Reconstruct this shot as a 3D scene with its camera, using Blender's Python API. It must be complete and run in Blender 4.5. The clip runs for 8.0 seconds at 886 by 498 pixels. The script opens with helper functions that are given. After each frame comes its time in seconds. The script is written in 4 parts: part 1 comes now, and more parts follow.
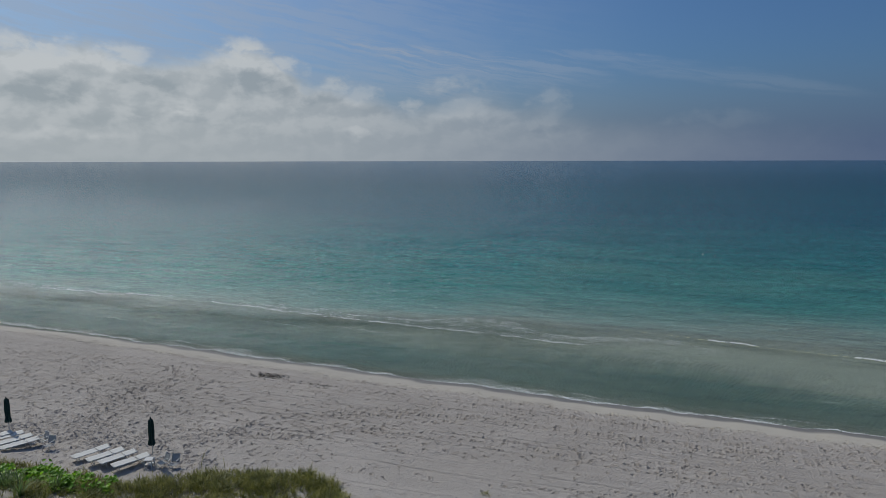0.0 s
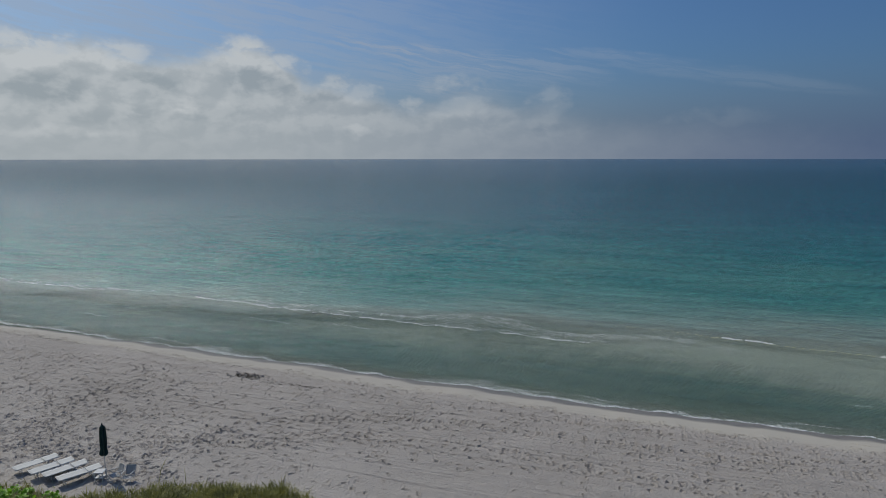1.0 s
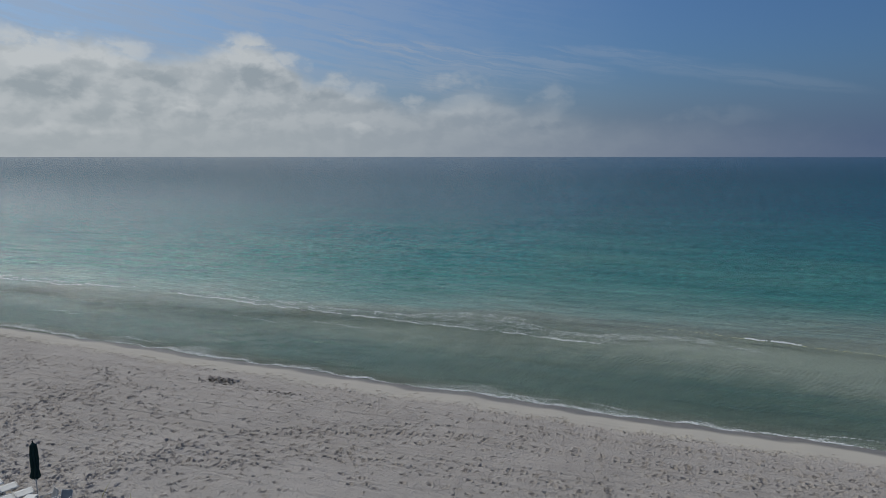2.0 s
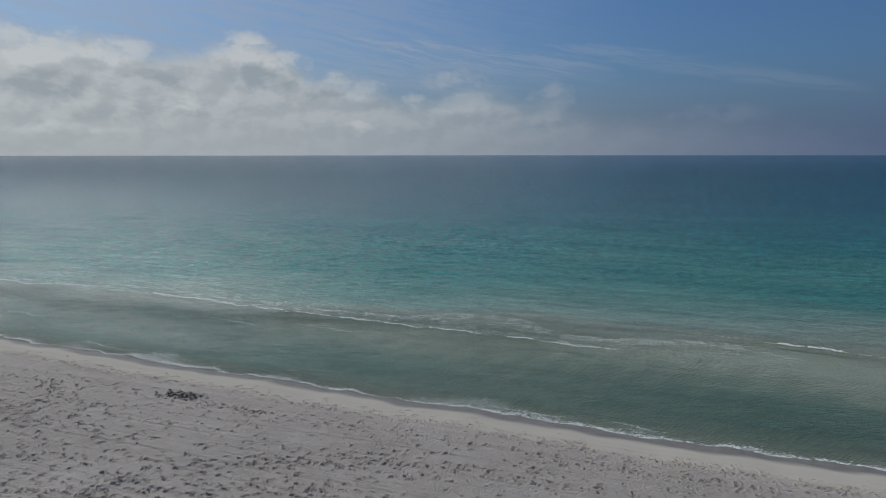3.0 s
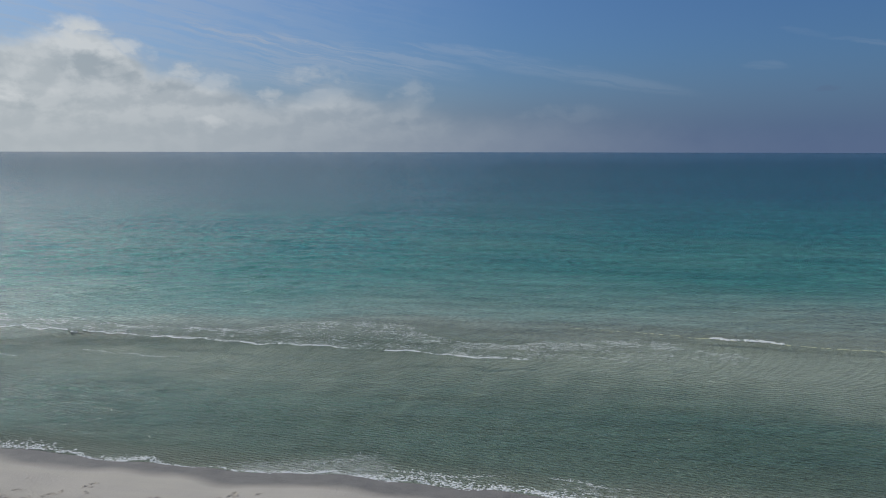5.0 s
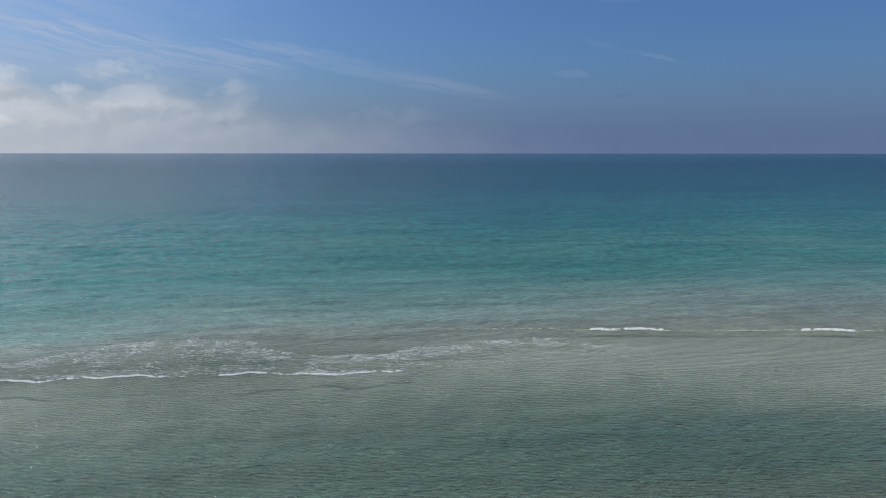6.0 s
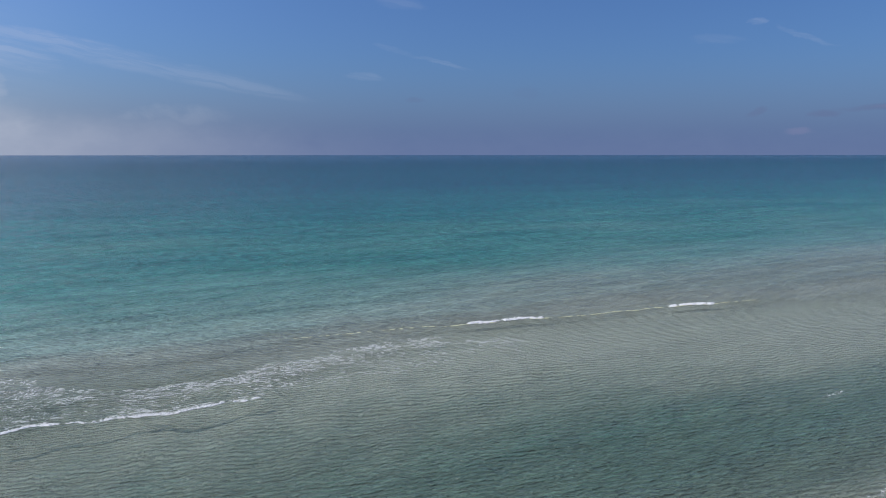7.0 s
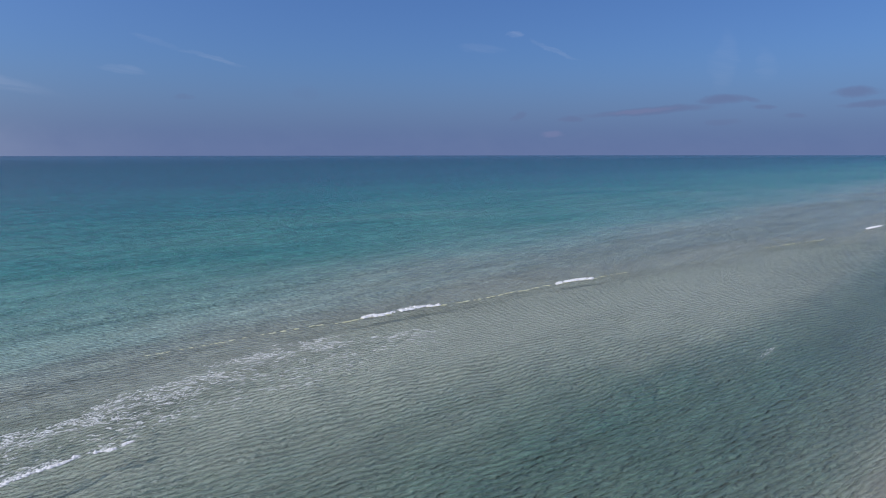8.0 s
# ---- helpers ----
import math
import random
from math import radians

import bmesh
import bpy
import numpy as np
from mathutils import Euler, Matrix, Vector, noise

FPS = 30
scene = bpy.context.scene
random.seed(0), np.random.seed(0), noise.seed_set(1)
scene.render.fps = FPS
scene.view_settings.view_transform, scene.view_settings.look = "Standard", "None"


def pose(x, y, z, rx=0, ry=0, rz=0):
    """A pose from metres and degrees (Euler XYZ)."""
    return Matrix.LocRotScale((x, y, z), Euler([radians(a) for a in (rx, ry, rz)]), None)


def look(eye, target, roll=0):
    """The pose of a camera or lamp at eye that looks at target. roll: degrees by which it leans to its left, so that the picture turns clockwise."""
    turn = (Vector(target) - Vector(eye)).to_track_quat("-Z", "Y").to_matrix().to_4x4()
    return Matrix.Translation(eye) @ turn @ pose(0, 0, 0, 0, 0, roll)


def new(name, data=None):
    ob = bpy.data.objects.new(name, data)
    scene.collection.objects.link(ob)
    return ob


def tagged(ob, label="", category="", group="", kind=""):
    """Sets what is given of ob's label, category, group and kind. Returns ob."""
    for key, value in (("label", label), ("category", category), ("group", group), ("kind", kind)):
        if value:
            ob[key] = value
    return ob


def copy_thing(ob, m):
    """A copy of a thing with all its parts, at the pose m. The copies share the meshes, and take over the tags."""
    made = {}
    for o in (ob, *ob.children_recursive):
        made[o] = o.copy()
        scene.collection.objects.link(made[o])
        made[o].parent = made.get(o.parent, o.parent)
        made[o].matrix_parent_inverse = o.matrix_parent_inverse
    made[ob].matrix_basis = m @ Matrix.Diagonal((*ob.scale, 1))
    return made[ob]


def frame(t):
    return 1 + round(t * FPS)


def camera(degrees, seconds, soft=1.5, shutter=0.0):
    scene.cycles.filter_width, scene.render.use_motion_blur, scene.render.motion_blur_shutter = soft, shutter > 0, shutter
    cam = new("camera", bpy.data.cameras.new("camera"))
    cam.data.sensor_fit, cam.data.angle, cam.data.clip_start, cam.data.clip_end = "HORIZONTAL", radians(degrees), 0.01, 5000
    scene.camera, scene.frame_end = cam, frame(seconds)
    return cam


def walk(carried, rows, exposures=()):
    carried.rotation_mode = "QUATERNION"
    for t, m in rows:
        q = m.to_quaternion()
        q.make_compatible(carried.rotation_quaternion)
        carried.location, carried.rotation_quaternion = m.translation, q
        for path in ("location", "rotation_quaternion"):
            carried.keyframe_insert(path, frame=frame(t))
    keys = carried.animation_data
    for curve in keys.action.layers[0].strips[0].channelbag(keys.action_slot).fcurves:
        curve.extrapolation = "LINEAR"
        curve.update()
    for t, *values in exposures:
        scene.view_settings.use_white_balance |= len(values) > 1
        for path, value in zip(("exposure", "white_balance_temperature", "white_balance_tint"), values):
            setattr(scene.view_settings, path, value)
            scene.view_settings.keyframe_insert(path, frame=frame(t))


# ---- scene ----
# ---------------------------------------------------------------- camera
cam = camera(70.0, 8.0, soft=0.8)
PATH = [
    (0.0, 0.0, -47.095, 18.299, 18.473, -8.122, 0.146),
    (0.5, -0.405, -45.159, 17.669, 18.431, -8.182, 0.081),
    (1.0, -0.87, -43.125, 17.034, 18.476, -8.275, 0.07),
    (1.5, -1.423, -40.921, 16.416, 18.53, -8.358, 0.049),
    (1.7, -1.674, -39.978, 16.176, 18.556, -8.398, 0.023),
    (2.8, -3.339, -34.173, 14.911, 18.807, -8.57, 0.085),
    (3.0, -3.676, -33.025, 14.668, 18.673, -8.584, 0.051),
    (3.2, -4.02, -31.854, 14.419, 18.104, -8.584, 0.036),
    (3.5, -4.545, -30.063, 14.041, 17.173, -8.665, 0.008),
    (4.0, -5.405, -27.031, 13.407, 15.049, -8.733, -0.042),
    (4.2, -5.74, -25.807, 13.143, 14.136, -8.75, -0.133),
    (5.3, -7.471, -18.97, 11.567, 2.2, -8.812, -0.029),
    (5.5, -7.766, -17.708, 11.267, -0.75, -8.783, -0.032),
    (6.0, -8.488, -14.529, 10.498, -8.76, -8.709, -0.035),
    (6.5, -9.217, -11.318, 9.708, -17.46, -8.595, -0.007),
    (7.0, -9.966, -8.076, 8.906, -26.78, -8.547, 0.018),
    (7.5, -10.729, -4.81, 8.105, -36.4, -8.483, 0.032),
    (8.0, -11.494, -1.537, 7.308, -46.05, -8.493, 0.058),
]
walk(cam, [(t, pose(x, y, z, 90 + pitch, roll, yaw)) for t, x, y, z, yaw, pitch, roll in PATH],
     exposures=[(0.0, -0.23, 6470, 8), (3.5, -0.23, 6470, 8), (4.2, -0.13, 6480, 8), (5.3, 0.07, 6500, 9), (5.9, 0.25, 6500, 12),
                (6.5, 0.38, 6420, 15), (8.0, 0.41, 6230, 20)])

# ---------------------------------------------------------------- node helpers


class Tree:
    """Short hand for building node trees."""

    def __init__(self, tree):
        self.tree = tree

    def node(self, kind, **values):
        n = self.tree.nodes.new(kind)
        for key, value in values.items():
            setattr(n, key, value)
        return n

    def put(self, socket, value):
        if isinstance(value, bpy.types.NodeSocket):
            self.tree.links.new(value, socket)
        elif value is not None:
            socket.default_value = value

    def math(self, op, a, b=None, c=None, clamp=False):
        n = self.node("ShaderNodeMath", operation=op, use_clamp=clamp)
        for i, v in enumerate((a, b, c)):
            self.put(n.inputs[i], v)
        return n.outputs[0]

    def vmath(self, op, a, b=None, scale=None):
        n = self.node("ShaderNodeVectorMath", operation=op)
        self.put(n.inputs[0], a)
        self.put(n.inputs[1], b)
        if scale is not None:
            self.put(n.inputs["Scale"], scale)
        return n.outputs[0]

    def noise(self, vec, scale, detail=4.0, rough=0.55, distort=0.0):
        n = self.node("ShaderNodeTexNoise")
        self.put(n.inputs["Vector"], vec)
        n.inputs["Scale"].default_value = scale
        n.inputs["Detail"].default_value = detail
        n.inputs["Roughness"].default_value = rough
        n.inputs["Distortion"].default_value = distort
        return n.outputs["Fac"]

    def node_x(self, vec):
        n = self.node("ShaderNodeSeparateXYZ")
        self.put(n.inputs[0], vec)
        return n.outputs[0]

    def wave(self, vec, scale, distort, detail=2.0, dscale=1.0, direction="Y"):
        n = self.node("ShaderNodeTexWave", wave_type="BANDS", bands_direction=direction)
        self.put(n.inputs["Vector"], vec)
        n.inputs["Scale"].default_value = scale
        n.inputs["Distortion"].default_value = distort
        n.inputs["Detail"].default_value = detail
        n.inputs["Detail Scale"].default_value = dscale
        return n.outputs["Fac"]

    def mix(self, fac, a, b, blend="MIX"):
        n = self.node("ShaderNodeMix", data_type="RGBA", blend_type=blend)
        self.put(n.inputs[0], fac)
        for i, v in ((6, a), (7, b)):
            self.put(n.inputs[i], (*v, 1.0) if isinstance(v, tuple) and len(v) == 3 else v)
        return n.outputs[2]

    def ramp(self, fac, stops):
        n = self.node("ShaderNodeValToRGB")
        el = n.color_ramp.elements
        while len(el) < len(stops):
            el.new(0.5)
        for e, (p, c) in zip(el, stops):
            e.position = p
            e.color = (*c, 1.0) if isinstance(c, tuple) else (c, c, c, 1.0)
        self.put(n.inputs[0], fac)
        return n.outputs[0]

    def smooth(self, x, lo, hi, out_lo=0.0, out_hi=1.0):
        n = self.node("ShaderNodeMapRange", interpolation_type="SMOOTHSTEP")
        for i, v in enumerate((x, lo, hi, out_lo, out_hi)):
            self.put(n.inputs[i], v)
        return n.outputs[0]

    def combine(self, x, y, z=0.0):
        n = self.node("ShaderNodeCombineXYZ")
        for i, v in enumerate((x, y, z)):
            self.put(n.inputs[i], v)
        return n.outputs[0]


# ---------------------------------------------------------------- sky and sun
SUN_AZ, SUN_EL = 64.0, 44.0      # degrees left of the way out to sea, and up
world = bpy.data.worlds.new("sky")
scene.world = world
world.use_nodes = True
world.node_tree.nodes.clear()
T = Tree(world.node_tree)
sky = T.node("ShaderNodeTexSky", sky_type="NISHITA", sun_disc=False)
sky.sun_elevation = radians(SUN_EL)
sky.sun_rotation = radians(-SUN_AZ)
sky.air_density, sky.dust_density, sky.ozone_density = 1.0, 2.5, 3.0
way = T.node("ShaderNodeTexCoord").outputs["Generated"]
split = T.node("ShaderNodeSeparateXYZ")
T.put(split.inputs[0], way)
az = T.math("MULTIPLY", T.math("ARCTAN2", T.math("MULTIPLY", split.outputs[0], -1.0), split.outputs[1]), 57.2958)
el = T.math("MULTIPLY", T.math("ARCSINE", split.outputs[2]), 57.2958)
flat = T.combine(az, T.math("MULTIPLY", el, 1.5), 0.0)
warp = T.noise(flat, 0.24, 5.0, 0.6)
warp2 = T.noise(T.vmath("ADD", flat, (40.0, 17.0, 3.0)), 0.24, 5.0, 0.6)
wob_a = T.math("ADD", az, T.math("MULTIPLY", T.math("SUBTRACT", warp, 0.5), 5.0))
wob_e = T.math("ADD", el, T.math("MULTIPLY", T.math("SUBTRACT", warp2, 0.5), 2.6))


def billows(rows, across=None, up=None, mix="MAXIMUM"):
    """Soft oval swellings in the sky, each at an azimuth and elevation and with a slope: their greatest value or their sum."""
    total = None
    for a, e, ra, re, gain, *slope in rows:
        x = T.math("SUBTRACT", across or wob_a, a)
        y = T.math("SUBTRACT", up or wob_e, e)
        if slope:
            y = T.math("SUBTRACT", y, T.math("MULTIPLY", x, slope[0]))
        x, y = T.math("DIVIDE", x, ra), T.math("DIVIDE", y, re)
        r = T.math("ADD", T.math("MULTIPLY", x, x), T.math("MULTIPLY", y, y))
        g = T.math("MULTIPLY", T.smooth(r, 1.6, 0.0), gain)
        total = g if total is None else T.math(mix, total, g)
    return total


# cumulus bank out to the left: ragged tops, melting into haze towards the water and away to the right
TOPS = [(-60, 2.2), (-30, 2.4), (-16, 2.6), (-4, 3.6), (4.5, 3.7), (7.5, 4.6), (9.0, 5.7), (11.2, 5.2), (13.4, 6.2), (16.2, 6.5), (19.7, 5.3), (22.6, 4.9), (25.6, 6.2),
        (28.5, 6.8), (30.4, 6.8), (31.6, 8.0), (33.0, 9.2), (35.5, 9.7), (38.0, 9.2), (40.5, 8.4), (43.0, 8.2), (46.7, 9.3), (50.0, 9.2), (54.0, 8.4), (62.0, 9.4), (74.0, 8.6), (100.0, 8.0)]
tops = T.math("MULTIPLY", T.ramp(T.math("DIVIDE", T.math("ADD", T.math("ADD", az, T.math("MULTIPLY", T.math("SUBTRACT", warp, 0.5), 1.6)), 60.0), 160.0),
                                 [((a + 60.0) / 160.0, e / 12.0) for a, e in TOPS]), 12.0)
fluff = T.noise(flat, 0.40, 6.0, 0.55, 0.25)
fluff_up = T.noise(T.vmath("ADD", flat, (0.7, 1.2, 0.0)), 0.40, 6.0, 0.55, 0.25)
soft = T.noise(T.vmath("ADD", flat, (7.0, 3.0, 9.0)), 0.3, 5.0, 0.6)
under = T.math("SUBTRACT", tops, T.math("ADD", el, T.math("ADD", T.math("MULTIPLY", T.math("SUBTRACT", warp2, 0.5), 1.5), T.math("MULTIPLY", T.math("SUBTRACT", fluff, 0.5), 1.5))))
left = T.smooth(az, -26.0, 50.0)
edge = T.smooth(az, 8.0, 34.0, 3.2, 1.6)
bank = T.math("MULTIPLY", T.smooth(T.math("DIVIDE", T.math("ADD", under, 0.15), edge), 0.0, 1.0), T.smooth(az, -26.0, 33.0, 0.16, 0.93))
# thin gaps through which the sky shows between the heaps
gaps = billows([(21.5, 7.2, 7.0, 1.1, 0.8), (12.5, 4.9, 2.2, 0.8, 0.55), (6.0, 5.4, 2.0, 1.2, 0.6), (23.0, 6.4, 2.4, 0.9, 0.7)])
bank = T.math("MULTIPLY", bank, T.math("SUBTRACT", 1.0, gaps))
puffs = billows([(50.5, 7.9, 3.4, 1.5, 0.9), (45.0, 8.0, 2.4, 1.2, 0.75), (35.4, 8.6, 2.4, 1.4, 1.0), (32.4, 7.9, 1.8, 1.2, 0.8), (39.8, 4.3, 2.0, 0.7, 0.55), (28.2, 6.1, 1.9, 0.9, 0.7),
                 (25.6, 5.2, 1.7, 0.9, 0.6), (21.2, 4.6, 1.5, 0.8, 0.7), (16.8, 6.3, 3.6, 0.8, 0.5, 0.06), (16.8, 4.4, 2.8, 0.9, 0.7), (9.0, 5.0, 1.6, 1.3, 0.55), (26.2, 2.3, 1.3, 0.45, 0.5),
                 (48.8, 1.9, 4.5, 0.5, 0.4), (-4.0, 3.0, 4.5, 0.8, 0.35), (60.0, 8.0, 5.0, 1.6, 0.8), (70.0, 7.0, 6.0, 2.0, 0.8)])
shade_spots = billows([(50.3, 5.2, 3.0, 1.1, 1.0), (42.2, 5.8, 1.8, 0.8, 0.8), (33.9, 6.5, 2.8, 1.3, 1.0), (38.8, 3.6, 2.6, 0.7, 0.6), (29.3, 5.3, 2.2, 0.8, 0.6),
                       (46.0, 3.4, 3.5, 0.8, 0.4), (9.2, 2.4, 2.0, 0.5, 0.5), (23.6, 4.0, 2.0, 0.6, 0.4)])
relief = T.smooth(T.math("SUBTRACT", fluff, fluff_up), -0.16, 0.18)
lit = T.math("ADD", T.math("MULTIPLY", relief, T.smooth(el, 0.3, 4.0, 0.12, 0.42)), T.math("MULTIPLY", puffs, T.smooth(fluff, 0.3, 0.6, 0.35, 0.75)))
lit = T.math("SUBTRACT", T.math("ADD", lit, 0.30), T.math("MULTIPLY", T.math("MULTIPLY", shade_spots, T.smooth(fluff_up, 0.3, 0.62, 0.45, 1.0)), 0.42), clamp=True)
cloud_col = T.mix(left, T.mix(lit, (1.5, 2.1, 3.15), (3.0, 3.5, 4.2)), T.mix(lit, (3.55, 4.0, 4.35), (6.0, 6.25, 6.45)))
cover = T.math("MAXIMUM", bank, T.math("MULTIPLY", T.math("MULTIPLY", puffs, T.smooth(fluff, 0.28, 0.55)), T.smooth(az, -8.0, 36.0, 0.42, 1.0)))

# high streaks of ice cloud, sinking to the right, drawn out in fibres
lean = T.math("SUBTRACT", el, T.math("MULTIPLY", az, 0.165))
fibre_at = T.combine(T.math("MULTIPLY", az, 0.11), T.math("ADD", T.math("MULTIPLY", lean, 1.7), T.math("MULTIPLY", warp, 1.6)), 0.0)
fibres = T.smooth(T.noise(fibre_at, 1.0, 7.0, 0.66, 0.4), 0.36, 0.64)
thin_a = T.math("ADD", az, T.math("MULTIPLY", T.math("SUBTRACT", warp, 0.5), 3.0))
thin_e = T.math("ADD", el, T.math("MULTIPLY", T.math("SUBTRACT", warp2, 0.5), 0.9))
streaks = billows([(22.0, 7.6, 12.0, 2.6, 0.62, 0.08), (21.0, 9.0, 10.5, 1.0, 1.0, 0.165), (24.0, 11.2, 6.5, 0.5, 0.55, 0.09), (4.2, 8.45, 7.0, 0.55, 0.36, 0.115), (0.6, 7.5, 6.0, 0.8, 0.24, 0.15), (-7.0, 6.1, 7.5, 0.7, 0.20, 0.18),
                   (12.0, 7.9, 8.0, 1.5, 0.5, 0.13), (40.0, 10.7, 12.0, 0.9, 0.65, 0.0), (37.0, 12.4, 14.0, 0.8, 0.4, 0.1), (20.0, 12.6, 9.0, 0.4, 0.3, 0.12), (60.0, 12.0, 14.0, 1.6, 0.6, 0.0)], thin_a, thin_e)
wisps = billows([(-23.0, 12.6, 2.0, 0.45, 0.12, 0.15), (-26.6, 7.9, 2.4, 0.20, 0.16, 0.23), (-22.6, 8.95, 1.8, 0.25, 0.09, 0.25), (-49.3, 9.1, 1.9, 0.35, 0.08, 0.08), (-52.1, 10.2, 0.5, 0.22, 0.2),
                 (-55.4, 8.85, 2.0, 0.2, 0.15, 0.40), (-20.0, 6.6, 1.8, 0.3, 0.14, 0.1), (-69.2, 7.4, 0.9, 2.2, 0.07), (-72.3, 7.0, 0.7, 1.2, 0.06)], thin_a, thin_e)
veil = T.math("MULTIPLY", T.smooth(az, -2.0, 44.0, 0.0, 0.78), T.smooth(T.math("ADD", T.math("MULTIPLY", soft, 0.6), T.math("MULTIPLY", fibres, 0.3)), 0.2, 0.6, 0.45, 1.0))
high = T.math("MAXIMUM", T.math("MULTIPLY", streaks, T.smooth(fibres, 0.0, 1.0, 0.32, 0.95)), veil)
high = T.math("MULTIPLY", T.math("MAXIMUM", high, T.math("MULTIPLY", wisps, T.smooth(fibres, 0.0, 1.0, 0.5, 1.0))), 0.72)
dim = billows([(-63.8, 3.55, 5.2, 0.33, 0.9, -0.045), (-69.5, 4.35, 2.0, 0.42, 0.95, -0.05), (-71.3, 4.4, 1.0, 0.25, 0.7, 0.2), (-72.7, 3.7, 0.9, 0.22, 0.7), (-74.7, 3.05, 0.6, 0.2, 0.5), (-78.5, 4.6, 1.5, 0.4, 0.9),
               (-79.2, 3.7, 2.0, 0.25, 0.8), (-57.4, 3.05, 1.0, 0.3, 0.65), (-52.7, 3.3, 0.9, 0.28, 0.5, -0.25), (-69.6, 2.6, 1.2, 0.25, 0.4), (-24.2, 4.75, 0.9, 0.22, 0.35), (-34.0, 5.2, 1.0, 0.6, 0.14)], thin_a, thin_e)
blush = billows([(-55.7, 1.75, 1.2, 0.3, 0.2), (-63.0, 3.55, 2.8, 0.2, 0.14, -0.045)], thin_a, thin_e)

# lilac haze low over the water
haze = T.math("MULTIPLY", T.smooth(el, 9.0, 0.0), 0.66)
haze_col = T.mix(left, (1.02, 1.58, 3.15), (3.4, 3.9, 4.5))
clear = T.mix(1.0, sky.outputs[0], (0.36, 0.555, 0.80), "MULTIPLY")
colour = T.mix(haze, clear, haze_col)
colour = T.mix(high, colour, (3.6, 4.1, 5.0))
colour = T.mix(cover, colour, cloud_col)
colour = T.mix(T.math("MULTIPLY", dim, 0.55), colour, (0.92, 1.12, 2.0))
colour = T.mix(blush, colour, (2.3, 2.1, 3.2))

back = T.node("ShaderNodeBackground")
T.put(back.inputs["Color"], colour)
back.inputs["Strength"].default_value = 0.1
T.put(T.node("ShaderNodeOutputWorld").inputs[0], back.outputs[0])

sun = new("sun", bpy.data.lights.new("sun", "SUN"))
sun.data.energy, sun.data.angle, sun.data.color = 2.6, radians(0.8), (1.0, 0.94, 0.85)
sun.matrix_world = look((0, 0, 0), (math.sin(radians(SUN_AZ)) * math.cos(radians(SUN_EL)),
                                    -math.cos(radians(SUN_AZ)) * math.cos(radians(SUN_EL)), -math.sin(radians(SUN_EL))))

# ---------------------------------------------------------------- lie of the land
rng = np.random.default_rng(7)


def soft_noise(u, v, size, seed):
    """Smooth random field, about -1 to 1, made of crossed waves."""
    r = np.random.default_rng(seed)
    out = 0.0
    for k in range(7):
        a, p, w = r.uniform(0, 6.28), r.uniform(0, 6.28), r.uniform(0.6, 1.9)
        out = out + np.sin((u * math.cos(a) + v * math.sin(a)) * 6.28 / size * w + p)
    return out / 3.2


def shore_at(u):
    """How far the water's edge swings seawards from the mean line."""
    return (np.interp(u, (-400, -62, -48, -38, -28, -20, -13, -6, 2, 10, 40, 400), (8.0, 3.0, 2.3, 1.7, 1.2, 0.8, 0.5, 0.15, -0.25, -0.1, -1.2, -5.0))
            + 0.13 * np.sin(u * 0.43 + 0.6) + 0.09 * np.sin(u * 0.97 + 2.0) + 0.05 * np.sin(u * 2.3))


PROFILE_V = (-4900, -400, -60, -34, -27, -23.5, -19, -6.2, -4.6, -1.5, 0.0, 0.7, 1.8, 6.8, 10.0, 13.0, 17.0, 20.0, 25.0, 31.0, 40.0, 70.0, 110.0, 180.0, 500.0, 4900.0)
PROFILE_Z = (3.0, 3.0, 3.0, 2.6, 2.2, 1.55, 1.36, 1.26, 1.05, 0.32, 0.0, -0.42, -0.95, -1.1, -0.72, -0.44, -0.34, -0.42, -0.8, -1.25, -1.7, -2.25, -3.3, -5.0, -10.0, -22.0)


def land(u, v):
    """Height of sand and sea bed, without prints."""
    w = v - shore_at(u) * np.clip(1 - np.abs(v) / 40.0, 0, 1)
    z = np.interp(w, PROFILE_V, PROFILE_Z)
    z = z + 0.34 * np.clip((u + 12.0) / 12.0, 0, 1) * np.clip((v - 19.0) / 4.0, 0, 1) * np.clip((44.0 - v) / 16.0, 0, 1)
    z = z - (0.12 + 0.30 * np.clip((-14.0 - u) / 14.0, 0, 1)) * np.clip((v - 2.0) / 3.0, 0, 1) * np.clip((24.0 - v) / 6.0, np.where(u < -14.0, 0.3, 0.0), 1) * np.where(v > 13.0, np.clip((-10.0 - u) / 6.0, 0, 1), 1.0) * np.clip((300 - v) / 200.0, 0, 1)
    z = z + 0.38 * np.clip((u - 5.0) / 12.0, 0, 1) * np.clip((v - 4.0) / 4.0, 0, 1) * np.clip((24.0 - v) / 8.0, 0, 1)
    sea = np.clip((v - 3.0) / 6.0, 0, 1) * np.clip(1 - v / 300.0, 0, 1)
    z = z + sea * (0.20 * soft_noise(u * 0.35, v, 16.0, 3) + 0.05 * soft_noise(u, v, 5.0, 4))
    bar = np.exp(-((v - 17.0) / 5.0) ** 2) * (0.14 * soft_noise(u, v * 2.0, 26.0, 5))
    dune = np.clip((-v - 21.0) / 5.0, 0, 1) * np.clip(1 + (v + 30) / 6, 0, 1) * (0.35 * soft_noise(u, v, 9.0, 6))
    dry = np.clip((-v - 4.0) / 3.0, 0, 1) * (0.03 * soft_noise(u, v, 7.0, 8) + 0.012 * soft_noise(u, v, 1.7, 9))
    z = z + bar + dune + dry
    return np.where(v > 5.0, np.minimum(z, -0.27), z)


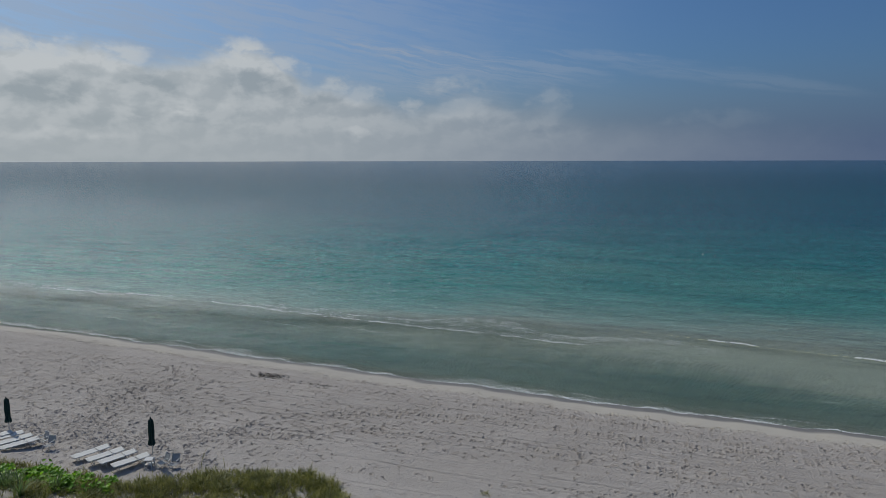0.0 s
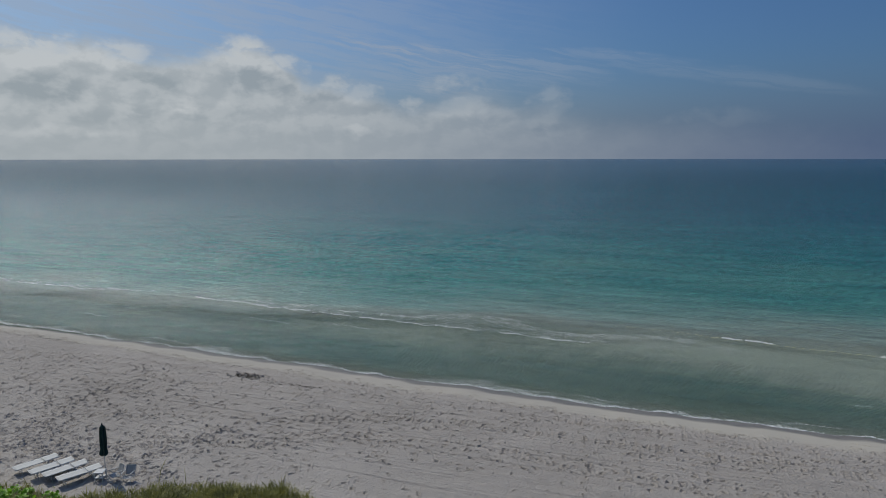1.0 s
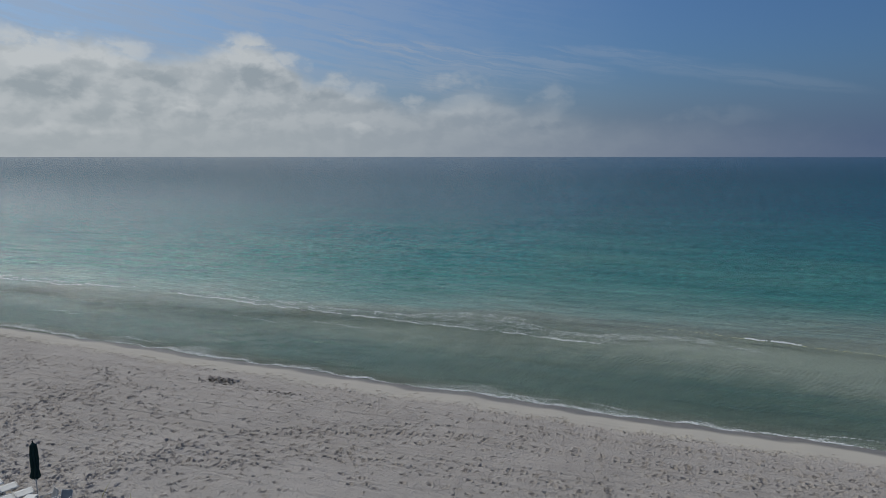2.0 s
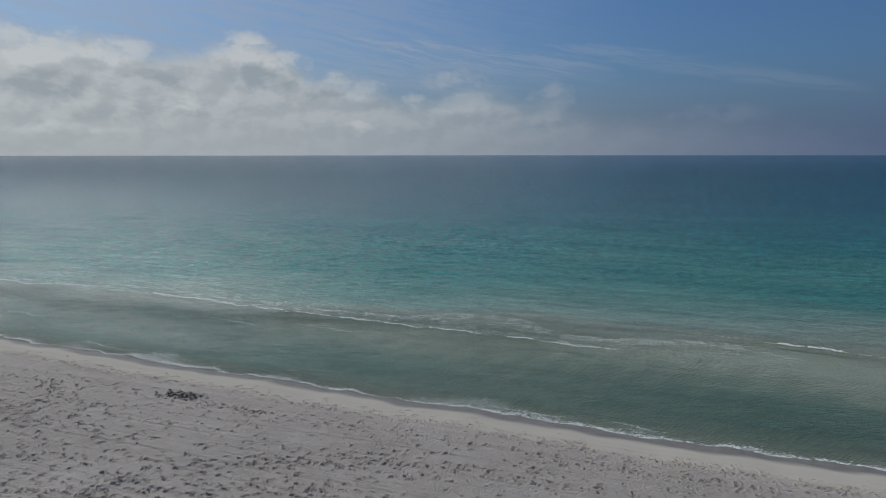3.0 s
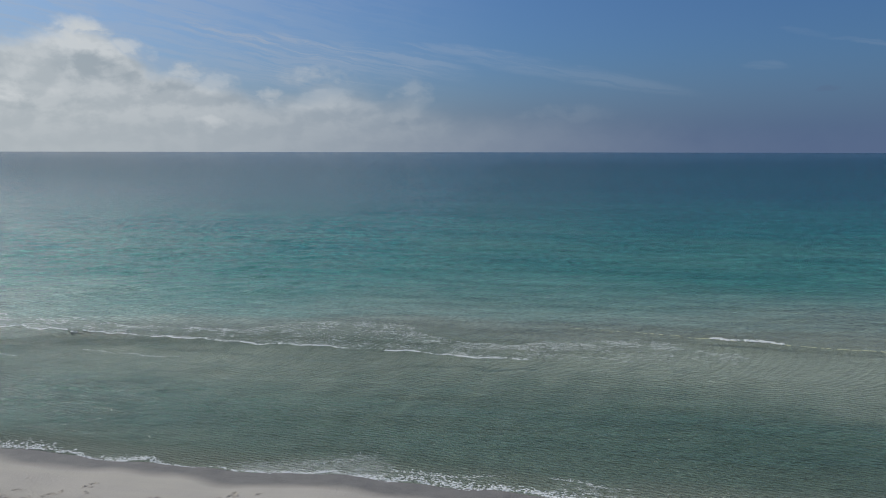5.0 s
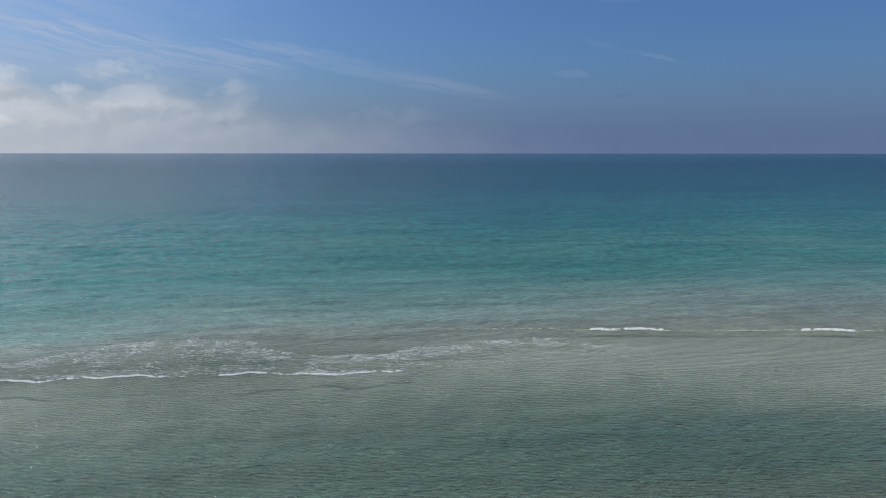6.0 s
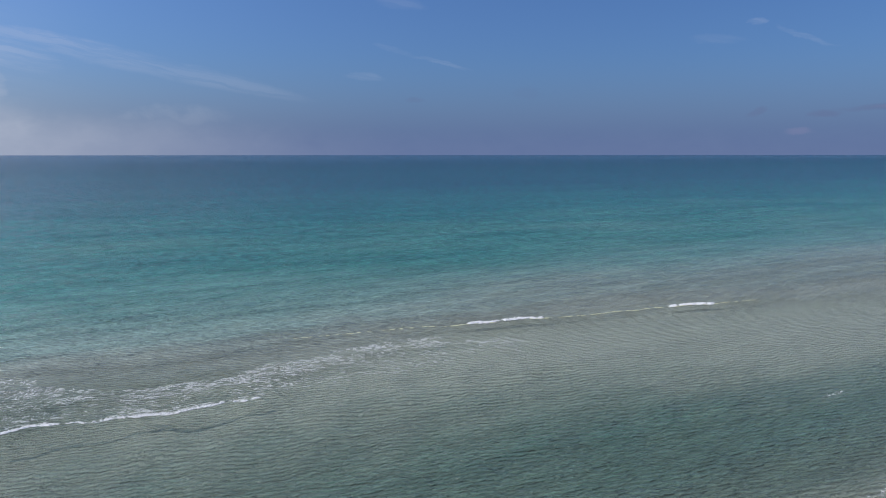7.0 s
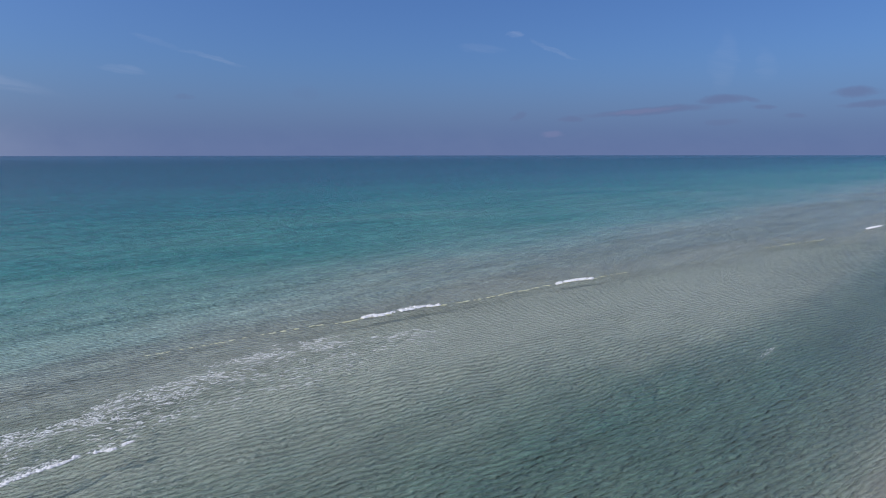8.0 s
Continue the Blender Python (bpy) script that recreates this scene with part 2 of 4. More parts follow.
def steps(*stretches):
    """Grid lines: stretches of (start, end, first gap, growth)."""
    out = []
    for a, b, gap, grow in stretches:
        x = a
        while x < b - 1e-6:
            out.append(x)
            x += gap
            gap *= grow
    return out


def mirrored(points):
    return sorted({-p for p in points} | set(points))


def sheet(name, us, vs, zs, material, attributes=()):
    """One mesh over a grid of lines, with float attributes on its corners."""
    nu, nv = len(us), len(vs)
    uu, vv = np.meshgrid(us, vs)
    co = np.stack([uu, vv, zs], axis=-1).reshape(-1, 3).astype(np.float32)
    i = (np.arange(nv - 1)[:, None] * nu + np.arange(nu - 1)[None, :]).reshape(-1)
    quads = np.stack([i, i + 1, i + nu + 1, i + nu], axis=-1).astype(np.int32)
    me = bpy.data.meshes.new(name)
    me.vertices.add(len(co))
    me.vertices.foreach_set("co", co.ravel())
    me.loops.add(quads.size)
    me.loops.foreach_set("vertex_index", quads.ravel())
    me.polygons.add(len(quads))
    me.polygons.foreach_set("loop_start", np.arange(0, quads.size, 4, dtype=np.int32))
    me.polygons.foreach_set("use_smooth", np.ones(len(quads), dtype=bool))
    me.update(calc_edges=True)
    for key, values in attributes:
        me.attributes.new(key, "FLOAT", "POINT").data.foreach_set("value", values.astype(np.float32).ravel())
    me.materials.append(material)
    return new(name, me)


# ---------------------------------------------------------------- materials
def material(name):
    m = bpy.data.materials.new(name)
    m.use_nodes = True
    m.node_tree.nodes.clear()
    tr = Tree(m.node_tree)
    bsdf = tr.node("ShaderNodeBsdfPrincipled")
    out = tr.node("ShaderNodeOutputMaterial")
    tr.put(out.inputs[0], bsdf.outputs[0])
    return m, tr, bsdf


def bump(tr, bsdf, height, strength, distance, before=None):
    n = tr.node("ShaderNodeBump")
    tr.put(n.inputs["Height"], height)
    n.inputs["Strength"].default_value, n.inputs["Distance"].default_value = strength, distance
    if before is not None:
        tr.put(n.inputs["Normal"], before)
    tr.put(bsdf.inputs["Normal"], n.outputs[0])
    return n.outputs[0]


def attribute(tr, name):
    return tr.node("ShaderNodeAttribute", attribute_name=name).outputs["Fac"]


def plain(name, colour, rough, metal=0.0, spread=0.12, size=20.0, relief=0.0015):
    """Painted or woven stuff: a colour with fine and coarse variation."""
    m, tr, b = material(name)
    at = tr.node("ShaderNodeTexCoord").outputs["Object"]
    fine, coarse = tr.noise(at, size, 6.0), tr.noise(at, size * 0.15, 3.0)
    dark, light = (tuple(c * (1 - spread) for c in colour), tuple(min(1, c * (1 + spread)) for c in colour))
    tr.put(b.inputs["Base Color"], tr.mix(tr.math("ADD", tr.math("MULTIPLY", fine, 0.5), tr.math("MULTIPLY", coarse, 0.5)), dark, light))
    tr.put(b.inputs["Roughness"], tr.smooth(fine, 0.2, 0.8, rough - 0.08, rough + 0.08))
    b.inputs["Metallic"].default_value = metal
    bump(tr, b, fine, 0.4, relief)
    return m


def sand_material():
    m, tr, b = material("quartz_sand")
    at = tr.node("ShaderNodeNewGeometry").outputs["Position"]
    wet, belt, rough, bed = attribute(tr, "wet"), attribute(tr, "belt"), attribute(tr, "trodden"), attribute(tr, "bed")
    coarse, mid, fine = tr.noise(at, 0.16, 4.0), tr.noise(at, 1.7, 5.0), tr.noise(at, 38.0, 4.0, 0.7)
    drawn = tr.noise(tr.vmath("MULTIPLY", at, (0.06, 1.6, 1.0)), 1.0, 5.0, 0.6)
    base = tr.mix(tr.smooth(coarse, 0.3, 0.7), (0.39, 0.353, 0.308), (0.465, 0.421, 0.37))
    base = tr.mix(tr.smooth(mid, 0.3, 0.75, 0.0, 0.5), base, (0.51, 0.465, 0.41))
    base = tr.mix(tr.smooth(drawn, 0.35, 0.7, 0.0, 0.45), base, (0.375, 0.337, 0.287))
    base = tr.mix(tr.smooth(fine, 0.35, 0.75, 0.0, 0.45), base, (0.25, 0.225, 0.19))
    base = tr.mix(tr.math("MULTIPLY", attribute(tr, "powder"), tr.smooth(fine, 0.25, 0.7, 0.55, 0.1)), base, (0.56, 0.515, 0.46))
    base = tr.mix(tr.math("MULTIPLY", belt, tr.smooth(drawn, 0.3, 0.62, 0.35, 1.0)), base, (0.455, 0.42, 0.35))
    base = tr.mix(tr.math("MULTIPLY", wet, tr.smooth(mid, 0.2, 0.8, 0.8, 1.0)), base, (0.165, 0.152, 0.134))
    base = tr.mix(1.0, base, (0.99, 1.0, 1.03), "MULTIPLY")
    # sea bed: pale ridges, darker between them
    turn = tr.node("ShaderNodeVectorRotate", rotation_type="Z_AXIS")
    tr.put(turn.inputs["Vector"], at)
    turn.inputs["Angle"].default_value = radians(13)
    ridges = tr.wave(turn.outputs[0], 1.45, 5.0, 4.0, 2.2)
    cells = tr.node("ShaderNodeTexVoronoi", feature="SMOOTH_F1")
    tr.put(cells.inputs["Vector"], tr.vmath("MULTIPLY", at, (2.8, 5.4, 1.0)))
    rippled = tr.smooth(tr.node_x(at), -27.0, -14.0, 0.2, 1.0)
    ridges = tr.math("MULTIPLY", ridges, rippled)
    ridge_tone = tr.math("ADD", tr.math("MULTIPLY", tr.math("ADD", ridges, tr.math("MULTIPLY", tr.math("SUBTRACT", 1.0, rippled), 0.3)), 0.62), tr.math("MULTIPLY", tr.smooth(cells.outputs["Distance"], 0.1, 0.75), 0.38))
    floor_col = tr.mix(tr.smooth(ridge_tone, 0.22, 0.72), (0.065, 0.085, 0.06), (0.40, 0.48, 0.365))
    # bright net of sunlight focused by the ripples, painted into the bed's colour
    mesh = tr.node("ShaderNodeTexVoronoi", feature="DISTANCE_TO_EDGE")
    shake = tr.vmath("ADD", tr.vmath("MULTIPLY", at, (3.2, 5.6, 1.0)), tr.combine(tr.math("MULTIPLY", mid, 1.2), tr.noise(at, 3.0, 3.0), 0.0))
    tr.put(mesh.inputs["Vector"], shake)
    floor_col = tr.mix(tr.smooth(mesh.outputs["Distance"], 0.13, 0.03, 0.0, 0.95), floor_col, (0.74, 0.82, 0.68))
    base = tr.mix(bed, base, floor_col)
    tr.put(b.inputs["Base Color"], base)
    tr.put(b.inputs["Roughness"], tr.math("SUBTRACT", 0.93, tr.math("MULTIPLY", wet, 0.45)))
    b.inputs["Specular IOR Level"].default_value = 0.25
    grain = tr.math("ADD", tr.math("MULTIPLY", tr.noise(at, 9.0, 5.0, 0.65), 0.7), tr.math("MULTIPLY", fine, 0.3))
    pits = tr.node("ShaderNodeTexVoronoi")
    tr.put(pits.inputs["Vector"], at)
    pits.inputs["Scale"].default_value = 2.3
    dents = tr.math("MULTIPLY", tr.smooth(pits.outputs["Distance"], 0.10, 0.24, -1.0, 0.0), tr.smooth(mid, 0.4, 0.6))
    rake = tr.noise(tr.vmath("MULTIPLY", at, (0.05, 5.0, 1.0)), 1.0, 3.0, 0.6)
    grain = tr.math("ADD", grain, tr.math("ADD", tr.math("MULTIPLY", dents, 0.35), tr.math("MULTIPLY", rake, 0.3)))
    relief = tr.math("MULTIPLY", grain, tr.math("ADD", tr.math("MULTIPLY", rough, 0.8), 0.3))
    bump(tr, b, tr.math("ADD", relief, tr.math("MULTIPLY", ridges, tr.math("MULTIPLY", bed, 0.8))), 1.0, 0.09)
    return m


def water_material():
    m, tr, b = material("sea_water")
    at = tr.node("ShaderNodeNewGeometry").outputs["Position"]
    depth = attribute(tr, "water_depth")
    patch = tr.noise(tr.vmath("MULTIPLY", at, (0.010, 0.035, 0.0)), 1.0, 5.0, 0.6)
    slick = tr.noise(tr.vmath("MULTIPLY", at, (0.03, 0.22, 0.0)), 1.0, 5.0, 0.65)
    vary = tr.math("ADD", tr.math("MULTIPLY", tr.math("SUBTRACT", patch, 0.5), 0.9), tr.math("MULTIPLY", tr.math("SUBTRACT", slick, 0.5), 0.5))
    tone = tr.math("MULTIPLY", depth, tr.math("ADD", vary, 1.0))
    fac = tr.math("DIVIDE", tr.math("LOGARITHM", tr.math("ADD", tr.math("MAXIMUM", tone, 0.0), 1.0), 2.0), 4.2)
    body = tr.ramp(fac, [(0.0, (0.40, 0.47, 0.375)), (0.115, (0.37, 0.48, 0.39)), (0.19, (0.27, 0.43, 0.35)), (0.28, (0.15, 0.355, 0.29)),
                         (0.36, (0.073, 0.295, 0.24)), (0.44, (0.024, 0.215, 0.202)), (0.58, (0.005, 0.122, 0.155)), (1.0, (0.002, 0.050, 0.104))])

    def turned(angle):
        n = tr.node("ShaderNodeVectorRotate", rotation_type="Z_AXIS")
        tr.put(n.inputs["Vector"], at)
        n.inputs["Angle"].default_value = radians(angle)
        return n.outputs[0]

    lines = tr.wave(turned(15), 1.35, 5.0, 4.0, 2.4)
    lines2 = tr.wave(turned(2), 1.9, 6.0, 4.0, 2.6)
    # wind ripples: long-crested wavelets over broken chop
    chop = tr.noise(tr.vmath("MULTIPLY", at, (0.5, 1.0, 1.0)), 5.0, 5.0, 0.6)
    inshore = tr.ramp(fac, [(0.05, (0.32, 0.36, 0.275)), (0.11, (0.29, 0.35, 0.265)), (0.165, (0.23, 0.305, 0.228)), (0.22, (0.155, 0.245, 0.182)), (0.29, (0.082, 0.185, 0.138))])
    stirred = attribute(tr, "churned")
    body = tr.mix(stirred, body, inshore)
    # paler body colour over the bar, to lift the dark band in half-clear water
    bar_pale = tr.math("MULTIPLY", tr.math("MULTIPLY", stirred, tr.math("SUBTRACT", 1.0, stirred)), 2.4)
    body = tr.mix(bar_pale, body, (0.56, 0.62, 0.51))
    # wavelet shading and uneven reflection put into the body colour as streaks
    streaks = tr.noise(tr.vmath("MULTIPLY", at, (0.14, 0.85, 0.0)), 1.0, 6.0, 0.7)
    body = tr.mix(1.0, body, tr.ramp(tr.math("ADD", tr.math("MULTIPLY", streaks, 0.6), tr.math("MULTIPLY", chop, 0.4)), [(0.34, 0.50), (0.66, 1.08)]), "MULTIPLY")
    # ripple shading put into the shallow water's colour: crests lighter, troughs darker
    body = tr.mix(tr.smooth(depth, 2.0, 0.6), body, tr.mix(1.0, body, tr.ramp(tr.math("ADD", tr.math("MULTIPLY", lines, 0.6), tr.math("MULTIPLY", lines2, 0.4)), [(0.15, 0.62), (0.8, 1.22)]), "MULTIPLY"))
    # dark and light of wind ruffles put into the colour, coarser with distance offshore
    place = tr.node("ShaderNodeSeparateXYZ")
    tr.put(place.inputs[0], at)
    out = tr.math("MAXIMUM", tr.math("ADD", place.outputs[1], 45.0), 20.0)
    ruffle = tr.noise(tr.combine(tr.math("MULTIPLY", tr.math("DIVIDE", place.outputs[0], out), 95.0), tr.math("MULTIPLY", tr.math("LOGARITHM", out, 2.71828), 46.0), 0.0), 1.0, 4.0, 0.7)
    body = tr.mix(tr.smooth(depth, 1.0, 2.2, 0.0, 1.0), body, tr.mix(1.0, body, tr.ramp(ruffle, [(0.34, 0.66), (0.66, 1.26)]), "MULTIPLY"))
    # lace of spent foam: short threads round the cells of the churned water
    lace = tr.node("ShaderNodeTexVoronoi", feature="DISTANCE_TO_EDGE")
    tr.put(lace.inputs["Vector"], tr.vmath("ADD", tr.vmath("MULTIPLY", at, (2.3, 3.6, 0.0)), tr.combine(tr.noise(at, 2.2, 3.0), tr.noise(at, 2.9, 3.0), 0.0)))
    broken = tr.noise(tr.vmath("MULTIPLY", at, (2.0, 3.2, 0.0)), 1.6, 3.0, 0.6)
    foam_here = attribute(tr, "spent_foam")
    held = tr.math("SUBTRACT", tr.math("ADD", tr.math("MULTIPLY", foam_here, 0.62), broken), 0.68)
    threads = tr.math("MULTIPLY", tr.smooth(lace.outputs["Distance"], 0.06, 0.03), tr.smooth(held, 0.04, 0.12), clamp=True)
    threads = tr.math("MULTIPLY", threads, tr.smooth(foam_here, 0.02, 0.2))
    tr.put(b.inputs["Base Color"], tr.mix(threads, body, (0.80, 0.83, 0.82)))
    cover = tr.math("SUBTRACT", 1.0, tr.math("POWER", 2.71828, tr.math("MULTIPLY", depth, tr.math("SUBTRACT", tr.math("MULTIPLY", stirred, 3.7), 5.0))))
    tr.put(b.inputs["Alpha"], tr.math("MAXIMUM", tr.math("ADD", tr.math("MULTIPLY", cover, tr.math("ADD", tr.math("MULTIPLY", stirred, tr.smooth(depth, 0.55, 1.3, 0.44, 0.80)), tr.math("MULTIPLY", tr.math("SUBTRACT", 1.0, stirred), 0.88))), tr.smooth(depth, 0.0, 0.3, 0.06, 0.12)), tr.math("MULTIPLY", threads, 0.9)))
    tr.put(b.inputs["Roughness"], tr.math("ADD", tr.math("MULTIPLY", threads, 0.5), 0.15))
    tr.put(b.inputs["IOR"], tr.smooth(depth, 1.5, 8.0, 1.333, 1.12))
    tr.put(b.inputs["Specular IOR Level"], tr.smooth(depth, 1.0, 9.0, 0.48, 0.25))

    shoal = tr.smooth(tr.node_x(at), -26.0, -13.0, 0.3, 1.0)
    broad = tr.noise(tr.vmath("MULTIPLY", at, (0.3, 1.0, 1.0)), 0.55, 4.0, 0.6)
    gusts = tr.smooth(slick, 0.3, 0.7, 0.55, 1.15)
    tight = tr.noise(tr.vmath("MULTIPLY", at, (0.45, 1.0, 1.0)), 1.7, 4.0, 0.6)
    near = tr.math("ADD", tr.math("MULTIPLY", tr.math("MULTIPLY", lines, shoal), 0.6), tr.math("ADD", tr.math("MULTIPLY", lines2, 0.15), tr.math("MULTIPLY", chop, 0.75)))
    n1 = bump(tr, b, tr.math("MULTIPLY", near, gusts), 1.0, 0.10)
    n2 = bump(tr, b, tight, 1.0, 0.19, n1)
    n3 = bump(tr, b, tr.math("MULTIPLY", broad, gusts), 1.0, 0.45, n2)
    return m


SAND = sand_material()
WATER = water_material()

# ---------------------------------------------------------------- ground: beach, sea bed and land in one sheet
FINE = 0.05
us = np.array(sorted({round(x, 4) for x in
                      [-x for x in steps((58.0, 4900.0, 0.12, 1.22))] + steps((-58.0, 22.0, FINE, 1.0)) + steps((22.0, 4900.0, 0.12, 1.22))
                      + [-4900.0, 4900.0]}))
vs = np.array(sorted({round(x, 4) for x in
                      [-x for x in steps((20.6, 27.0, 0.09, 1.0))] + [-x for x in steps((27.0, 4900.0, 0.15, 1.25))] + steps((-20.6, 1.2, FINE, 1.0)) + steps((1.2, 40.0, 0.35, 1.02))
                      + steps((40.0, 4900.0, 1.2, 1.2)) + [-4900.0, 4900.0]}))
UU, VV = np.meshgrid(us, vs)
ZZ = land(UU, VV)

# rake and tyre lines along the beach
for k in range(26):
    v0, skew, bend = rng.uniform(-19.0, -6.0), rng.uniform(-0.03, 0.015), rng.uniform(0.1, 0.5)
    line = v0 + skew * (UU + 15.0) + bend * np.sin(UU * 0.06 + k) + 0.02 * np.sin(UU * 3.1 + k)
    reach = np.clip((UU - rng.uniform(-60, -10)) / 5.0, 0, 1)
    d = (VV - line) / rng.uniform(0.06, 0.11)
    ZZ += reach * np.where(np.abs(d) < 4, (-0.016 * np.exp(-d * d) + 0.011 * np.exp(-(d - 1.5) ** 2)), 0.0)


def tread(u, v, heading, size=1.0, depth=0.05):
    """Press one print, with its pushed-up rim, into the sand."""
    r = 0.5 * size
    i0, i1 = np.searchsorted(us, (u - r, u + r))
    j0, j1 = np.searchsorted(vs, (v - r, v + r))
    if i1 <= i0 or j1 <= j0 or u < -63 or u > 25:
        return
    x, y = UU[j0:j1, i0:i1] - u, VV[j0:j1, i0:i1] - v
    a, b = x * math.cos(heading) + y * math.sin(heading), -x * math.sin(heading) + y * math.cos(heading)
    q = (a / (0.118 * size)) ** 2 + (b / (0.056 * size)) ** 2
    ZZ[j0:j1, i0:i1] += 2.0 * depth * (-np.exp(-q * q * 0.8) + 0.62 * np.exp(-((np.sqrt(q) - 1.5) / 0.3) ** 2))


def trail(points, wander=0.12, stride=0.62, size=1.0, depth=0.05, fade=0.0):
    """A walker's prints along a bent line."""
    pts = [Vector(p) for p in points]
    side = 1
    for a, b in zip(pts, pts[1:]):
        n = max(1, int((b - a).length / stride))
        h = math.atan2(b.y - a.y, b.x - a.x)
        for k in range(n):
            if rng.random() < fade:
                continue
            p = a.lerp(b, k / n)
            side = -side
            o = 0.11 * side + rng.normal(0, wander)
            tread(p.x - o * math.sin(h), p.y + o * math.cos(h), h + rng.normal(0, 0.2), size * rng.uniform(0.85, 1.15), depth * rng.uniform(0.6, 1.2))


# two walkers straight down to the water
trail([(-3.0, -19.0), (-3.3, -16.0), (-3.8, -10.7), (-4.5, -6.6), (-4.7, -5.4)], 0.05, 0.55, 0.8, 0.055)
trail([(1.0, -18.0), (1.65, -14.4), (2.6, -9.4), (3.4, -5.9), (4.2, -5.2)], 0.06, 0.55, 0.8, 0.055)
# many feet from the loungers out towards the water and along it
for k in range(4):
    o = rng.normal(0, 0.5)
    trail([(-27.5 + o, -17.9), (-24.4 + o, -16.2), (-23.9, -12.9 + o * 0.5), (-20.0, -10.6 + o), (-12.5, -8.2 + o), (-2, -8.2 + o), (24, -8.0 + o)], 0.16, 0.62, 1.0, 0.05, 0.4 if k else 0.1)
for k in range(5):
    o = rng.normal(0, 0.6)
    trail([(-33.8 + o, -18.0), (-35.7 + o, -12.0), (-34.5 + o, -8.2), (-37.0 + 2 * o, -5.6)], 0.2, 0.6, 1.0, 0.055, 0.1)
for k in range(4):
    o = rng.normal(0, 0.5)
    trail([(-44.0, -14.0 + o), (-36.0, -13.2 + o), (-29.0, -14.6 + o), (-24.0, -15.6 + o), (-17.7, -12.7 + o), (-8.0, -11.8 + o), (10, -12.4 + o)], 0.18, 0.64, 1.0, 0.045, 0.3)
for k in range(9):
    v0 = rng.uniform(-9.5, -5.4)
    trail([(-63, v0 + rng.normal(0, 1.5)), (-40, v0 + rng.normal(0, 0.8)), (-18, v0 + rng.normal(0, 0.6)), (2, v0 + rng.normal(0, 0.5)), (24, v0)],
          0.2, 0.66, 0.9, 0.036, 0.55)
for k in range(7):
    v0 = rng.uniform(-18.5, -9.5)
    trail([(-50, v0 + rng.normal(0, 2.0)), (-26, v0 + rng.normal(0, 1.0)), (-4, v0 + rng.normal(0, 0.8)), (20, v0)], 0.25, 0.7, 0.9, 0.036, 0.65)
# trampled ground round the loungers, and scattered prints
for k in range(1250):
    u, v = rng.normal(-32.0, 6.0), rng.normal(-19.4, 1.5)
    tread(u, v, rng.uniform(0, 3.14), rng.uniform(0.7, 1.4), rng.uniform(0.015, 0.045))
for k in range(350):
    u, v = rng.normal(-35.0, 7.0), rng.normal(-12.0, 3.0)
    if v < -5.5:
        tread(u, v, rng.uniform(0.6, 2.2), rng.uniform(0.8, 1.15), rng.uniform(0.02, 0.055))
for k in range(900):
    u, v = rng.uniform(-62, 25), rng.uniform(-20.0, -5.2)
    tread(u, v, rng.uniform(0, 3.14), rng.uniform(0.6, 1.1), rng.uniform(0.015, 0.04))
# crossing tracks of many strollers, all over the dry sand
for k in range(58):
    u, v, h = rng.uniform(-56, 18), rng.uniform(-17.5, -6.0), rng.normal(0.0, 0.45) + (math.pi if rng.random() < 0.5 else 0.0)
    reach, bend = rng.uniform(6, 22), rng.normal(0, 0.25)
    path = [(u + reach * s * math.cos(h + bend * s), v + reach * s * math.sin(h + bend * s)) for s in (0.0, 0.25, 0.5, 0.75, 1.0)]
    path = [p for p in path if -20.0 < p[1] < -5.4]
    if len(path) > 1:
        trail(path, 0.10, 0.58, 1.0, 0.05, 0.25)
# fewer prints on the firmer belt by the water
for k in range(800):
    u = rng.uniform(-62, 25)
    tread(u, shore_at(u) - 5.2 + abs(rng.normal(0, 1.0)), rng.normal(0, 0.5), rng.uniform(0.6, 1.05), rng.uniform(0.015, 0.055))
# heap of diggings near the water
for k in range(46):
    u, v = rng.normal(-28.4, 0.75), rng.normal(-5.7, 0.28)
    tread(u, v, rng.uniform(0, 3.14), rng.uniform(0.9, 1.8), rng.uniform(-0.05, 0.06))
# little scarp left by the last tide
for k in range(700):
    u = rng.uniform(-62, 25)
    tread(u, -5.3 + shore_at(u) + rng.normal(0, 0.16), rng.uniform(-0.3, 0.3), rng.uniform(0.6, 1.2), rng.uniform(0.0, 0.02))

w = VV - shore_at(UU)
edge = 0.35 * soft_noise(UU, VV * 0.4, 9.0, 21) + 0.12 * soft_noise(UU, VV, 2.3, 22)
wet = np.clip((w + 1.75 + edge) / 0.7, 0, 1)
belt = np.clip((w + 5.4 + edge * 1.2) / 1.3, 0, 1)
bed = np.clip((w - 0.3) / 1.2, 0, 1)
trodden = np.clip((-w - 3.6) / 1.7, 0, 1)
powder = np.clip((-VV - 13.0 + 1.2 * soft_noise(UU, VV, 14.0, 24)) / 6.0, 0, 1)
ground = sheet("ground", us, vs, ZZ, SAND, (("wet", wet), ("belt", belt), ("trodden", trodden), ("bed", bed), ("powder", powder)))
tagged(ground, "pale grey quartz sand beach with footprints and rake lines, running under the sea", "sand beach", kind="structure")

# ---------------------------------------------------------------- sea
wus = np.array(sorted({round(x, 4) for x in [-x for x in steps((75.0, 4900.0, 0.5, 1.15))] + steps((-75.0, 70.0, 0.22, 1.0))
                       + steps((70.0, 4900.0, 0.5, 1.15)) + [-4900.0, 4900.0]}))
wvs = np.array(sorted({round(x, 4) for x in steps((-2.0, 30.0, 0.15, 1.0)) + steps((30.0, 4900.0, 0.16, 1.018)) + [4900.0]}))
